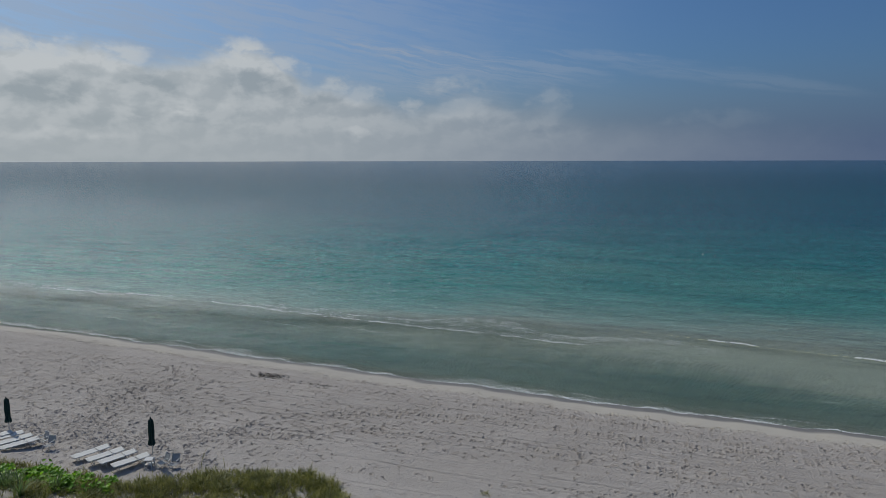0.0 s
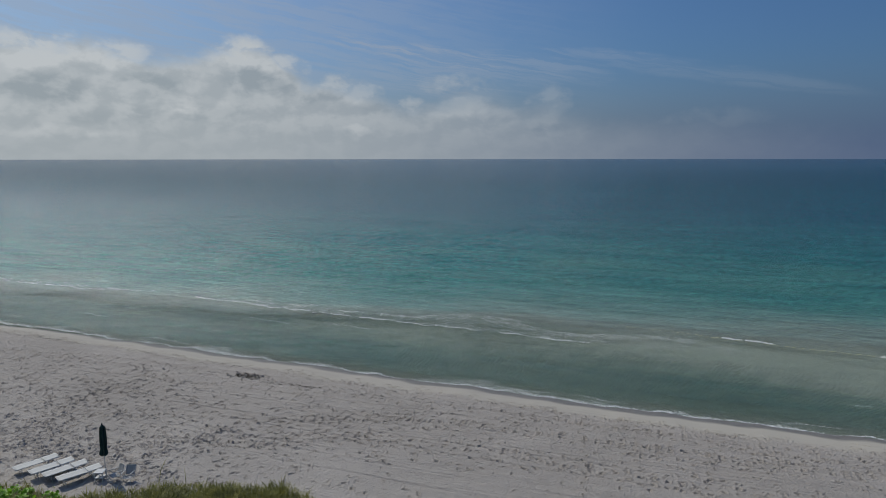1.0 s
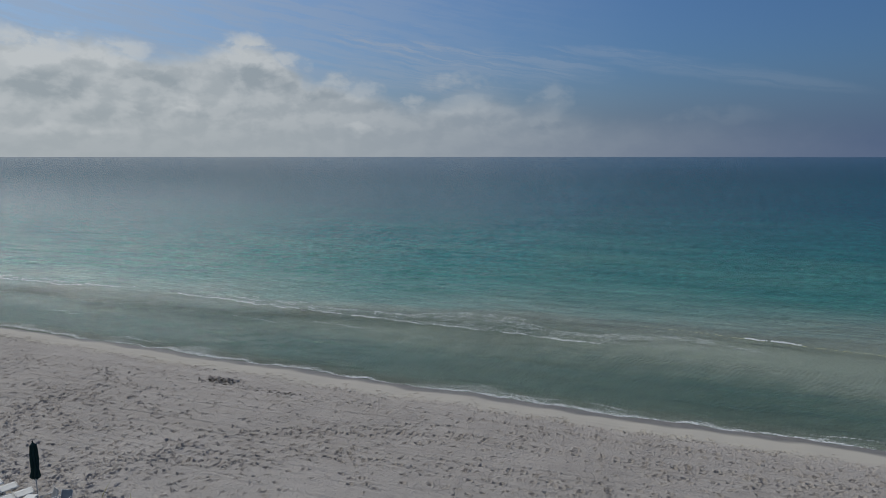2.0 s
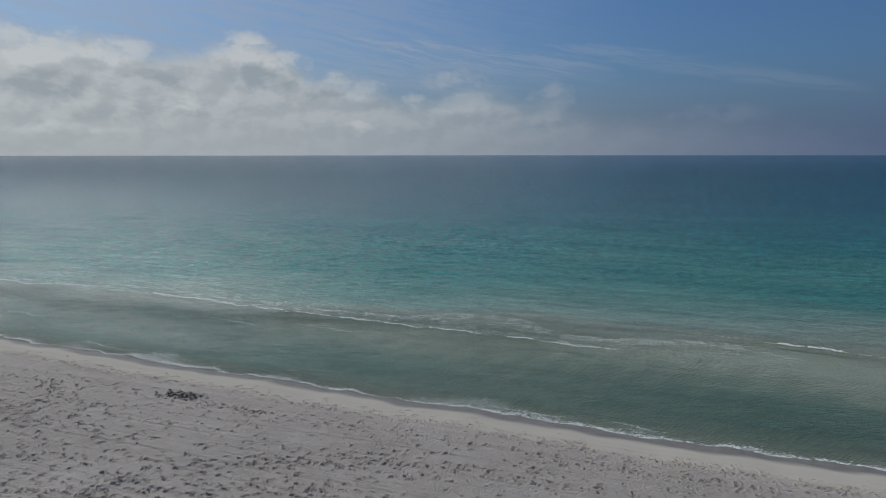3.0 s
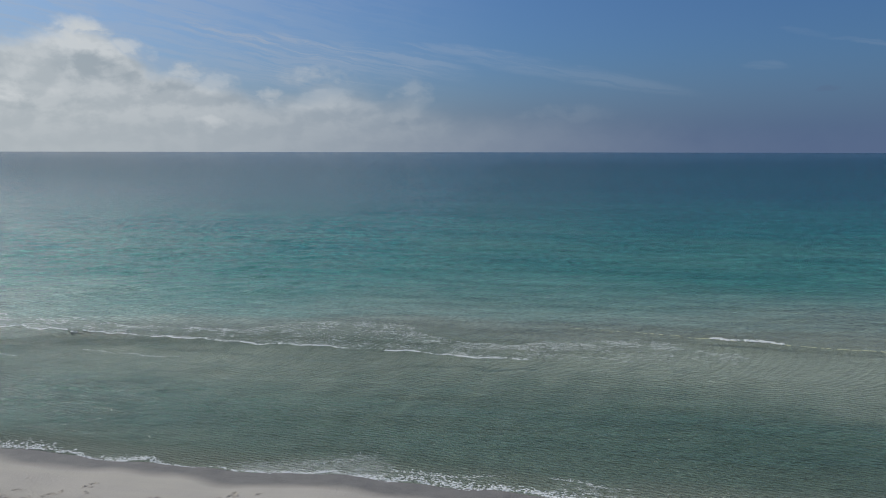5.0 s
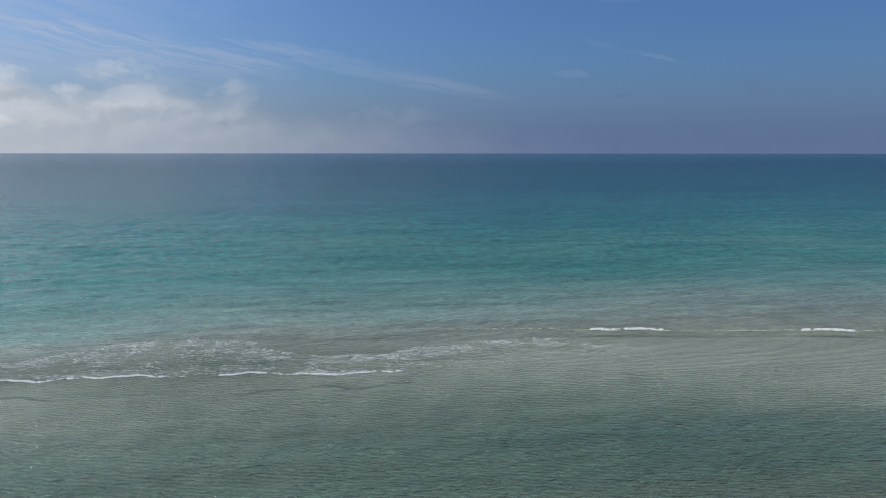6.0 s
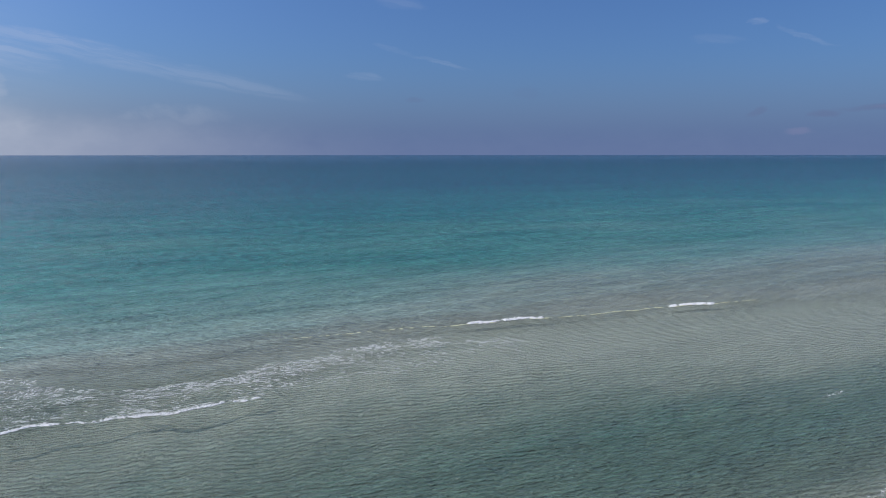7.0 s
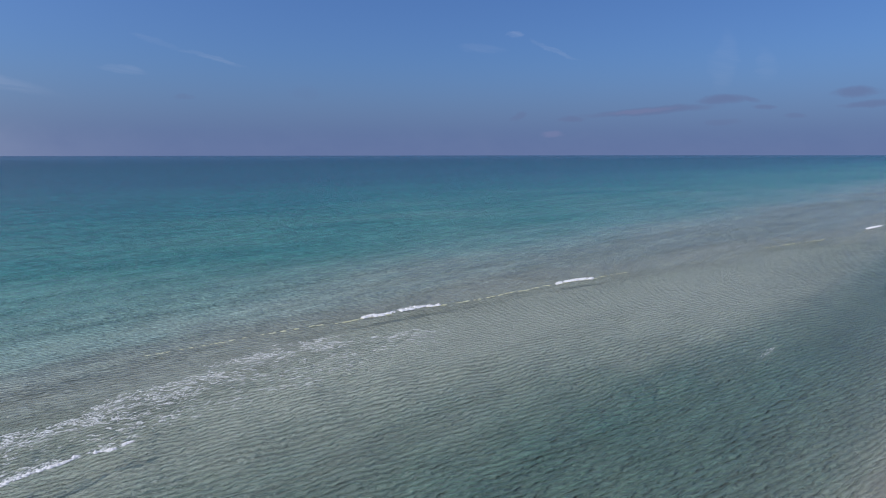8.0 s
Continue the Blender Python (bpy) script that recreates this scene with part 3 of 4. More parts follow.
WU, WV = np.meshgrid(wus, wvs)


def breaker_at(u):
    """Line on which the swell trips over the bar."""
    return np.interp(u, (-120, -66, -56, -50, -39, -31, -23, -17, -14.4, -9.9, -6.4, 0, 8, 120),
                     (20.0, 19.2, 19.6, 19.0, 17.5, 17.0, 15.9, 15.9, 15.6, 15.0, 14.9, 15.2, 15.5, 15.0)) + 0.14 * np.sin(u * 0.9) + 0.10 * np.sin(u * 2.3) + 0.06 * np.sin(u * 5.1)


def wake_at(u):
    """Seaward edge of the spent foam that the breaker has left behind."""
    return np.interp(u, (-90, -50, -40, -32, -25.5, -21.3, -17.6, -14.3, -12, -7, -1.3, 3, 6.2, 10), (21.5, 20.2, 20.5, 19.2, 19.0, 21.0, 22.2, 20.8, 18.6, 17.4, 19.5, 19.0, 17.5, 16.5)) + 0.25 * np.sin(u * 0.8) + 0.15 * np.sin(u * 2.1)


def lip_at(u):
    """Line of the next swell, farther along the coast."""
    return np.interp(u, (-6, -3, 2.3, 5.75, 9.8, 18.1, 21, 22.6, 41.2, 48.7, 64, 120), (22.8, 22.0, 21.1, 20.15, 19.4, 18.25, 17.55, 17.2, 14.4, 12.4, 11.0, 7.0)) + 0.05 * np.sin(u * 0.9) + 0.03 * np.sin(u * 2.3)


def swell(u, v):
    fade = np.clip(1.0 - v / 140.0, 0, 1) * np.clip((v - shore_at(u)) / 5.0, 0.0, 1)
    z = fade * (0.022 * np.sin(v * 1.9 + 0.7 * soft_noise(u, v, 22.0, 31) + u * 0.05) + 0.012 * soft_noise(u * 0.5, v, 1.6, 32)
                + 0.03 * np.sin(v * 0.62 + 1.4 * soft_noise(u, v * 0.5, 40.0, 33)))
    r = np.random.default_rng(35)
    chop = 0.0
    for k in range(9):
        length, ang, ph = 0.75 * 1.22 ** k, r.normal(0, 0.33), r.uniform(0, 6.28)
        chop = chop + length ** 0.75 * np.sin(6.28 / length * (v * math.cos(ang) + u * math.sin(ang)) + ph + 1.3 * soft_noise(u, v, 9.0 + 2 * k, 60 + k))
    z = z + fade * np.interp(u, (-34, -14), (0.0165, 0.0042)) * chop * (0.8 + 0.35 * soft_noise(u, v, 14.0, 36))
    d = v - breaker_at(u)
    high = np.interp(u, (-80, -62, -47, -30, -12, -4, 3), (0.05, 0.09, 0.11, 0.11, 0.08, 0.02, 0.0))
    z = z + high * np.where(d < 0, np.exp(-(d / 0.28) ** 2), np.exp(-(d / 1.1) ** 2)) * (0.8 + 0.25 * np.sin(u * 0.8))
    d = v - lip_at(u)
    high = np.interp(u, (1, 8, 24, 28, 40, 62, 90), (0.0, 0.12, 0.12, 0.03, 0.10, 0.12, 0.0))
    z = z + high * np.where(d < 0, np.exp(-(d / 0.25) ** 2), np.exp(-(d / 0.8) ** 2))
    d = v - 31.0 - 0.02 * (u + 80) - 0.3 * np.sin(u * 0.15)
    z = z + np.interp(u, (-105, -94, -78, -68), (0.0, 0.16, 0.16, 0.0)) * np.where(d < 0, np.exp(-(d / 0.35) ** 2), np.exp(-(d / 1.2) ** 2))
    d2 = v - 3.6 - shore_at(u) - 0.4 * np.sin(u * 0.13)
    z = z + 0.05 * np.where(d2 < 0, np.exp(-(d2 / 0.3) ** 2), np.exp(-(d2 / 0.9) ** 2)) * np.clip(np.sin(u * 0.17 + 1.0), 0, 1)
    return z


WZ = swell(WU, WV)
depth = np.clip(WZ - land(WU, WV), 0, 60)
seaward = WV - shore_at(WU)
churned = np.clip((21.0 + 0.8 * soft_noise(WU, WV, 19.0, 41) - WV + np.interp(WU, (-40, -20, 0, 26, 60), (0.0, 3.0, 3.0, 0.5, -6.0))) / 7.0, 0, 1)
# spent foam between the breaker and the line where it first broke, thickest at its seaward edge and close behind the front
span = np.maximum(wake_at(WU) - breaker_at(WU), 0.6)
across = (WV - breaker_at(WU)) / span
patchy = 0.55 + 0.75 * soft_noise(WU, WV * 2.0, 7.0, 71) + 0.4 * soft_noise(WU, WV * 1.6, 2.6, 72)
front_foam = np.interp(WU, (-52, -44, -31, -28, -17, -15, -13, -7, -4), (0.2, 0.6, 0.5, 1.0, 0.9, 0.4, 1.0, 0.9, 0.0))
spent = np.clip(np.exp(-((across - 0.85) / 0.28) ** 2) * np.interp(WU, (-58, -46, -30, 0, 7), (0.0, 0.6, 0.9, 1.0, 0.0)) + np.exp(-((across - 0.1) / 0.3) ** 2) * front_foam, 0, 1)
spent = np.maximum(spent, 0.5 * np.interp(WU, (-58, -46, -30, -4, 4), (0.0, 0.5, 1.0, 1.0, 0.0)))
spent = np.clip(spent * (0.35 + 0.65 * np.clip(patchy, 0, 1.4)), 0, 1) * np.clip((across + 0.05) / 0.1, 0, 1) * np.clip((1.15 - across) / 0.2, 0, 1)
far_foam = np.exp(-((WV - 19.6) / 0.9) ** 2) * np.interp(WU, (-98, -90, -70, -62), (0, 0.5, 0.5, 0))
spent = np.maximum(spent, far_foam)
film = np.clip((seaward + 0.3) / 0.3, 0, 1) * np.clip((1.9 - seaward + 0.6 * soft_noise(WU, WV, 6.0, 73)) / 1.2, 0, 1) * np.clip(0.35 + soft_noise(WU, WV * 0.3, 13.0, 74), 0, 1)
spent = np.maximum(0.45 * spent, 0.55 * film)
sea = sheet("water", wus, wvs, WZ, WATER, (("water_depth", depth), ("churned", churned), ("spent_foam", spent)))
tagged(sea, "clear shallow sea, green over the bar and deep blue farther out", "sea", kind="structure")

# ---------------------------------------------------------------- building helpers
def finish(bm, name, mat, smooth=False):
    me = bpy.data.meshes.new(name)
    bmesh.ops.recalc_face_normals(bm, faces=bm.faces)
    bm.to_mesh(me)
    bm.free()
    for p in me.polygons:
        p.use_smooth = smooth
    me.materials.append(mat)
    return me


def part(name, bm, mat, parent, label="", smooth=False):
    """One mesh under a thing or under one of its parts."""
    ob = new(name, finish(bm, name, mat, smooth))
    ob.parent = parent
    if label:
        ob["label"] = label
    return ob


def thing(name, label, category, group=""):
    return tagged(new(name), label, category, group)


def tube(bm, points, radius, sides=8, taper=None):
    """A round bar along a bent line, closed at both ends."""
    pts = [Vector(p) for p in points]
    rings = []
    for i, p in enumerate(pts):
        d = (pts[min(i + 1, len(pts) - 1)] - pts[max(i - 1, 0)]).normalized()
        side = d.cross(Vector((0, 0, 1)) if abs(d.z) < 0.9 else Vector((1, 0, 0))).normalized()
        up = side.cross(d)
        r = radius if taper is None else radius + (taper - radius) * i / (len(pts) - 1)
        rings.append([bm.verts.new(p + r * (math.cos(k * 2 * math.pi / sides) * side + math.sin(k * 2 * math.pi / sides) * up)) for k in range(sides)])
    for a, b in zip(rings, rings[1:]):
        for k in range(sides):
            bm.faces.new((a[k], a[(k + 1) % sides], b[(k + 1) % sides], b[k]))
    bm.faces.new(rings[0][::-1])
    bm.faces.new(rings[-1])
    return bm


def box(bm, cx, cy, cz, sx, sy, sz, bevel=0.006, m=None):
    """A block with eased edges, centred."""
    made = bmesh.ops.create_cube(bm, size=1.0, matrix=(m or Matrix()) @ Matrix.Translation((cx, cy, cz)) @ Matrix.Diagonal((sx, sy, sz, 1)))
    edges = list({e for v in made["verts"] for e in v.link_edges})
    bmesh.ops.bevel(bm, geom=edges, offset=bevel, segments=2, affect="EDGES", profile=0.5)
    return bm


def sag(bm, length, width, thick, dip, m, nx=10, ny=6):
    """A stretched panel of cloth that hangs a little in the middle."""
    top, low = [], []
    for i in range(nx + 1):
        for j in range(ny + 1):
            x, y = (i / nx - 0.5) * length, (j / ny - 0.5) * width
            z = -dip * (1 - (2 * j / ny - 1) ** 2) - dip * 0.3 * math.sin(i * 2.1)
            top.append(bm.verts.new(m @ Vector((x, y, z))))
            low.append(bm.verts.new(m @ Vector((x, y, z - thick))))
    at = lambda i, j: i * (ny + 1) + j
    for i in range(nx):
        for j in range(ny):
            bm.faces.new((top[at(i, j)], top[at(i + 1, j)], top[at(i + 1, j + 1)], top[at(i, j + 1)]))
            bm.faces.new((low[at(i, j + 1)], low[at(i + 1, j + 1)], low[at(i + 1, j)], low[at(i, j)]))
    rim = [at(i, 0) for i in range(nx + 1)] + [at(nx, j) for j in range(1, ny + 1)] + [at(i, ny) for i in range(nx - 1, -1, -1)] + [at(0, j) for j in range(ny - 1, 0, -1)]
    for a, b in zip(rim, rim[1:] + rim[:1]):
        bm.faces.new((top[b], top[a], low[a], low[b]))
    return bm


def ground_z(u, v):
    """Height of the trodden sand at one place."""
    i, j = int(np.abs(us - u).argmin()), int(np.abs(vs - v).argmin())
    return float(ZZ[j, i])


WHITE = plain("white_resin", (0.56, 0.56, 0.54), 0.42)
SLING = plain("white_sling_fabric", (0.58, 0.58, 0.55), 0.8, size=60.0)
GREEN = plain("dark_green_canvas", (0.006, 0.034, 0.030), 0.85, size=30.0, spread=0.3)
STEEL = plain("weathered_aluminium", (0.62, 0.63, 0.64), 0.38, 0.7)
MESHCLOTH = plain("grey_mesh_fabric", (0.40, 0.40, 0.39), 0.85, size=60.0)
GREY = plain("grey_plastic", (0.16, 0.16, 0.17), 0.5)


def foam_material():
    m, tr, b = material("sea_foam")
    at = tr.node("ShaderNodeNewGeometry").outputs["Position"]
    bubbles = tr.noise(at, 14.0, 5.0, 0.7)
    tr.put(b.inputs["Base Color"], tr.mix(tr.smooth(bubbles, 0.3, 0.7), (0.62, 0.66, 0.65), (0.86, 0.87, 0.86)))
    b.inputs["Roughness"].default_value = 0.75
    bump(tr, b, bubbles, 0.7, 0.03)
    return m


def leaf_material(name, low, high, rough=0.5):
    m, tr, b = material(name)
    rand = tr.node("ShaderNodeNewGeometry").outputs["Random Per Island"]
    at = tr.node("ShaderNodeNewGeometry").outputs["Position"]
    tone = tr.math("ADD", tr.math("MULTIPLY", rand, 0.5), tr.math("MULTIPLY", tr.smooth(tr.noise(at, 1.6, 4.0), 0.3, 0.7), 0.5), clamp=True)
    tr.put(b.inputs["Base Color"], tr.mix(tone, low, high))
    b.inputs["Roughness"].default_value = rough
    glow, both = tr.node("ShaderNodeBsdfTranslucent"), tr.node("ShaderNodeMixShader")
    tr.put(glow.inputs["Color"], tr.mix(tone, low, high))
    both.inputs[0].default_value = 0.4
    tr.put(both.inputs[1], b.outputs[0])
    tr.put(both.inputs[2], glow.outputs[0])
    for n in tr.tree.nodes:
        if n.bl_idname == "ShaderNodeOutputMaterial":
            tr.put(n.inputs[0], both.outputs[0])
    return m


FOAM = foam_material()
GRAPE = leaf_material("sea_grape_leaf", (0.07, 0.20, 0.012), (0.36, 0.64, 0.045))
BLADE = leaf_material("dune_grass_blade", (0.05, 0.072, 0.012), (0.42, 0.40, 0.10), 0.6)
LONG = leaf_material("broad_grass_blade", (0.04, 0.10, 0.022), (0.32, 0.42, 0.14), 0.4)
STEM = plain("brown_stem", (0.14, 0.09, 0.055), 0.85)
SHADE_FLAKES = leaf_material("dug_sand_shade", (0.025, 0.020, 0.014), (0.10, 0.075, 0.05), 0.8)


# ---------------------------------------------------------------- beach furniture
def sun_lounger():
    """A flat white lounger; x runs from foot to head, z from the sand."""
    ob = thing("sun_lounger", "white sling sun lounger lying flat on trampled sand", "sun lounger", "sun loungers on the beach")
    half, h = 0.31, 0.36
    for side in (-1, 1):
        part("side_rail", tube(bmesh.new(), [(-0.96, side * half, h), (-0.3, side * half, h + 0.01), (0.35, side * half, h + 0.01), (0.7, side * half, h + 0.015), (0.97, side * half, h + 0.03)], 0.019), WHITE, ob, smooth=True)
    for x, z in ((-0.96, h), (0.34, h + 0.01), (0.97, h + 0.03)):
        part("cross_bar", tube(bmesh.new(), [(x, -half, z), (x, half, z)], 0.017), WHITE, ob, smooth=True)
    seat = part("seat", sag(bmesh.new(), 1.26, 0.58, 0.012, 0.02, pose(-0.31, 0, h + 0.012)), SLING, ob, smooth=True)
    part("seat_seam", tube(bmesh.new(), [(0.30, -0.28, h + 0.012), (0.30, 0.28, h + 0.012)], 0.008, 6), WHITE, seat)
    part("backrest", sag(bmesh.new(), 0.62, 0.58, 0.012, 0.018, pose(0.66, 0, h + 0.03, 0, -2, 0)), SLING, ob, smooth=True)
    for x in (-0.72, 0.45):
        for side in (-1, 1):
            leg = part("leg", tube(bmesh.new(), [(x, side * half, h), (x + 0.02, side * (half + 0.01), 0.2), (x + 0.05, side * (half + 0.02), -0.05)], 0.016), WHITE, ob, smooth=True)
        part("leg_brace", tube(bmesh.new(), [(x + 0.03, -half, 0.12), (x + 0.03, half, 0.12)], 0.012), WHITE, ob, smooth=True)
    part("back_prop", tube(bmesh.new(), [(0.62, -0.26, h + 0.03), (0.74, -0.26, 0.2), (0.74, 0.26, 0.2), (0.62, 0.26, h + 0.03)], 0.01), STEEL, ob, smooth=True)
    return ob


def beach_umbrella():
    """A closed umbrella on a pole, its canopy tied in folds."""
    ob = thing("beach_umbrella", "closed dark green beach umbrella on a white pole in sand", "beach umbrella", "closed umbrellas")
    pole = part("pole", tube(bmesh.new(), [(0, 0, -0.3), (0, 0, 1.0), (0, 0, 2.52)], 0.024, 12), WHITE, ob, "white round pole", True)
    part("collar", tube(bmesh.new(), [(0, 0, 0.86), (0, 0, 0.98)], 0.04, 12), WHITE, pole, smooth=True)
    bm, rings = bmesh.new(), []
    shape = ((0.98, 0.20), (1.04, 0.215), (1.16, 0.19), (1.32, 0.155), (1.55, 0.165), (1.8, 0.175), (2.05, 0.165), (2.25, 0.15), (2.38, 0.145), (2.41, 0.16), (2.47, 0.10), (2.53, 0.035))
    n = 48
    for i, (z, r) in enumerate(shape):
        ring = []
        for k in range(n):
            a = 2 * math.pi * k / n
            fold = 1 + (0.26 if z < 2.39 else 0.07) * math.cos(8 * a + 0.9 * math.sin(3 * z)) + 0.10 * math.sin(3 * a + 2.2 * z)
            drop = 0.05 * math.cos(8 * a) if i == 0 else 0.0
            ring.append(bm.verts.new((0.78 * r * fold * math.cos(a), 0.78 * r * fold * math.sin(a), z + drop)))
        rings.append(ring)
    for a, b in zip(rings, rings[1:]):
        for k in range(n):
            bm.faces.new((a[k], a[(k + 1) % n], b[(k + 1) % n], b[k]))
    bm.faces.new(rings[-1])
    canopy = part("canopy", bm, GREEN, ob, "dark green folded canvas", True)
    part("tie_strap", tube(bmesh.new(), [(0.155 * math.cos(a * 0.45), 0.155 * math.sin(a * 0.45), 1.45 + 0.01 * math.sin(a)) for a in range(15)], 0.014, 6), GREEN, canopy)
    for k in range(8):
        a = 2 * math.pi * k / 8
        part("rib", tube(bmesh.new(), [(0.12 * math.cos(a), 0.12 * math.sin(a), 0.95), (0.09 * math.cos(a), 0.09 * math.sin(a), 1.6), (0.03 * math.cos(a), 0.03 * math.sin(a), 2.44)], 0.007, 6), STEEL, ob)
    bm = tube(bmesh.new(), [(0, 0, 2.5), (0, 0, 2.56)], 0.03, 12)
    bmesh.ops.create_uvsphere(bm, u_segments=12, v_segments=8, radius=0.035, matrix=pose(0, 0, 2.59))
    part("finial", bm, GREEN, ob, smooth=True)
    return ob


def side_table():
    ob = thing("side_table", "small square white resin side table with a lower shelf", "side table")
    part("tabletop", box(bmesh.new(), 0, 0, 0.45, 0.46, 0.46, 0.035, 0.012), WHITE, ob)
    part("shelf", box(bmesh.new(), 0, 0, 0.17, 0.38, 0.38, 0.022, 0.008), WHITE, ob)
    for x in (-0.19, 0.19):
        for y in (-0.19, 0.19):
            part("leg", box(bmesh.new(), x, y, 0.2, 0.045, 0.045, 0.47, 0.01), WHITE, ob)
    return ob


def beach_chair(label):
    """A tube-framed chair with a slung seat; x is its front."""
    ob = thing("beach_chair", label, "beach chair", "chairs by the umbrellas")
    for s in (-1, 1):
        y = s * 0.27
        part("side_frame", tube(bmesh.new(), [(0.28, y, -0.03), (0.24, y, 0.36), (-0.2, y, 0.30), (-0.30, y, 0.5), (-0.42, y, 0.84)], 0.014), WHITE, ob, smooth=True)
        part("back_leg", tube(bmesh.new(), [(-0.34, y, -0.03), (-0.05, y, 0.34), (0.2, y, 0.58)], 0.014), WHITE, ob, smooth=True)
        part("armrest", box(bmesh.new(), -0.05, y, 0.59, 0.52, 0.05, 0.022, 0.008), WHITE, ob)
    part("seat", sag(bmesh.new(), 0.42, 0.50, 0.01, 0.03, pose(0.02, 0, 0.335, 0, 0, 0)), MESHCLOTH, ob, smooth=True)
    part("backrest", sag(bmesh.new(), 0.52, 0.50, 0.01, 0.02, pose(-0.32, 0, 0.58, 0, 70, 0)), MESHCLOTH, ob, smooth=True)
    part("foot_bar", tube(bmesh.new(), [(0.28, -0.27, 0.02), (0.28, 0.27, 0.02)], 0.012), WHITE, ob, smooth=True)
    part("top_bar", tube(bmesh.new(), [(-0.42, -0.27, 0.84), (-0.42, 0.27, 0.84)], 0.012), WHITE, ob, smooth=True)
    return ob


def stand(u, v, turn=0.0, sink=0.0, lean=0.0):
    return pose(u, v, ground_z(u, v) - sink, lean, 0, turn)


lounger = sun_lounger()
lounger.matrix_basis = stand(-29.85, -21.17, 67)
for u, v, turn in ((-28.67, -21.28, 66), (-27.88, -21.2, 66), (-26.86, -21.3, 63),
                   (-37.05, -21.52, 65), (-36.45, -21.28, 62), (-35.45, -21.5, 64), (-34.62, -21.72, 63)):
    copy_thing(lounger, stand(u, v, turn))
umbrella = beach_umbrella()
umbrella.matrix_basis = stand(-26.08, -20.50)
copy_thing(umbrella, stand(-37.25, -20.35, 25, 0.08, 1.0))
table = side_table()
table.matrix_basis = stand(-25.86, -21.02, 20)
for k, (u, v, turn) in enumerate(((-25.15, -20.80, 250), (-24.48, -20.70, 285), (-34.05, -20.80, 255), (-33.00, -21.22, 280))):
    c = beach_chair("white beach chair with a tubular frame standing on sand")
    c.matrix_basis = stand(u, v, turn) @ Matrix.Scale(0.86, 4)


# ---------------------------------------------------------------- dune plants
EDGE_U = (-60, -40, -34.2, -30.6, -26.6, -24.7, -23.3, -20.0, -17.1, -15.2, -14.0, -13.0)
EDGE_V = (-25.0, -24.4, -23.7, -23.2, -23.3, -22.7, -20.8, -19.75, -19.25, -19.3, -20.8, -25.0)


def plant_mesh(name, mat, verts, faces):
    me = bpy.data.meshes.new(name)
    me.from_pydata(verts, [], faces)
    me.materials.append(mat)
    return me


def blades(name, mat, spots, seed, tall, wide, droop):
    """Tufts of bent, tapering blades."""
    r = np.random.default_rng(seed)
    verts, faces = [], []
    for u, v, count, scale in spots:
        z = ground_z(u, v)
        for k in range(count):
            a, rad = r.uniform(0, 6.28), abs(r.normal(0, 0.10)) * scale
            x, y = u + rad * math.cos(a), v + rad * math.sin(a)
            h, b, w2 = tall * scale * r.uniform(0.5, 1.15), droop * scale * r.uniform(0.2, 1.0), wide * r.uniform(0.6, 1.2)
            px, py = -math.sin(a) * w2, math.cos(a) * w2
            i = len(verts)
            for s, f in ((0.0, 0.8), (0.45, 1.0), (0.8, 0.6)):
                ox, oy, oz = x + b * s * s * math.cos(a), y + b * s * s * math.sin(a), z - 0.03 + h * (s - 0.25 * s * s * b / max(h, 0.05))
                verts += [(ox - px * f, oy - py * f, oz), (ox + px * f, oy + py * f, oz)]
            verts.append((x + b * math.cos(a), y + b * math.sin(a), z + h * (1 - 0.3 * b / max(h, 0.05))))
            faces += [(i, i + 1, i + 3, i + 2), (i + 2, i + 3, i + 5, i + 4), (i + 4, i + 5, i + 6)]
    return new(name, plant_mesh(name, mat, verts, faces))


spots = []
for k in range(9000):
    u = rng.uniform(-46, -13.2)
    front = float(np.interp(u, EDGE_U, EDGE_V)) + rng.normal(0, 0.18) + 0.25 * math.sin(u * 1.7)
    v = front - abs(rng.normal(0, 1)) * 2.6 if rng.random() < 0.75 else front - rng.uniform(0, 8)
    thick = 0.5 + 0.5 * math.sin(u * 1.3 + 1.0) * math.sin(v * 1.7 + u * 0.4)
    if rng.random() > 0.35 + 0.75 * thick or (u < -28.5 and rng.random() < 0.45):
        continue
    spots.append((u, v, int(rng.integers(6, 14)), (0.5 + 0.75 * thick) * rng.uniform(0.7, 1.25)))
for u, v in ((-14.3, -20.6), (-13.4, -20.9), (-11.9, -20.9), (-11.2, -20.6), (-12.6, -20.4), (-7.4, -17.8), (-7.7, -17.7)):
    for k in range(3):
        spots.append((u + rng.normal(0, 0.12), v + rng.normal(0, 0.12), 6, 0.45))
for k in range(26):
    spots.append((rng.uniform(-24.0, -15.0), rng.uniform(-21.6, -20.2), 1, rng.uniform(1.7, 2.6)))
grass = tagged(blades("dune_grass", BLADE, spots, 11, 0.46, 0.015, 0.55), "olive green dune grass growing in dense tufts on the sand", "dune grass", kind="stuff")
tussocks = [(u, v, 46, rng.uniform(0.9, 1.25)) for u, v in zip(rng.uniform(-33.5, -27.0, 30), rng.uniform(-28.5, -25.2, 30))]
tagged(blades("broad_grass", LONG, tussocks, 12, 0.85, 0.022, 0.8), "long arching grey-green grass blades on the dune", "tall grass", kind="stuff")


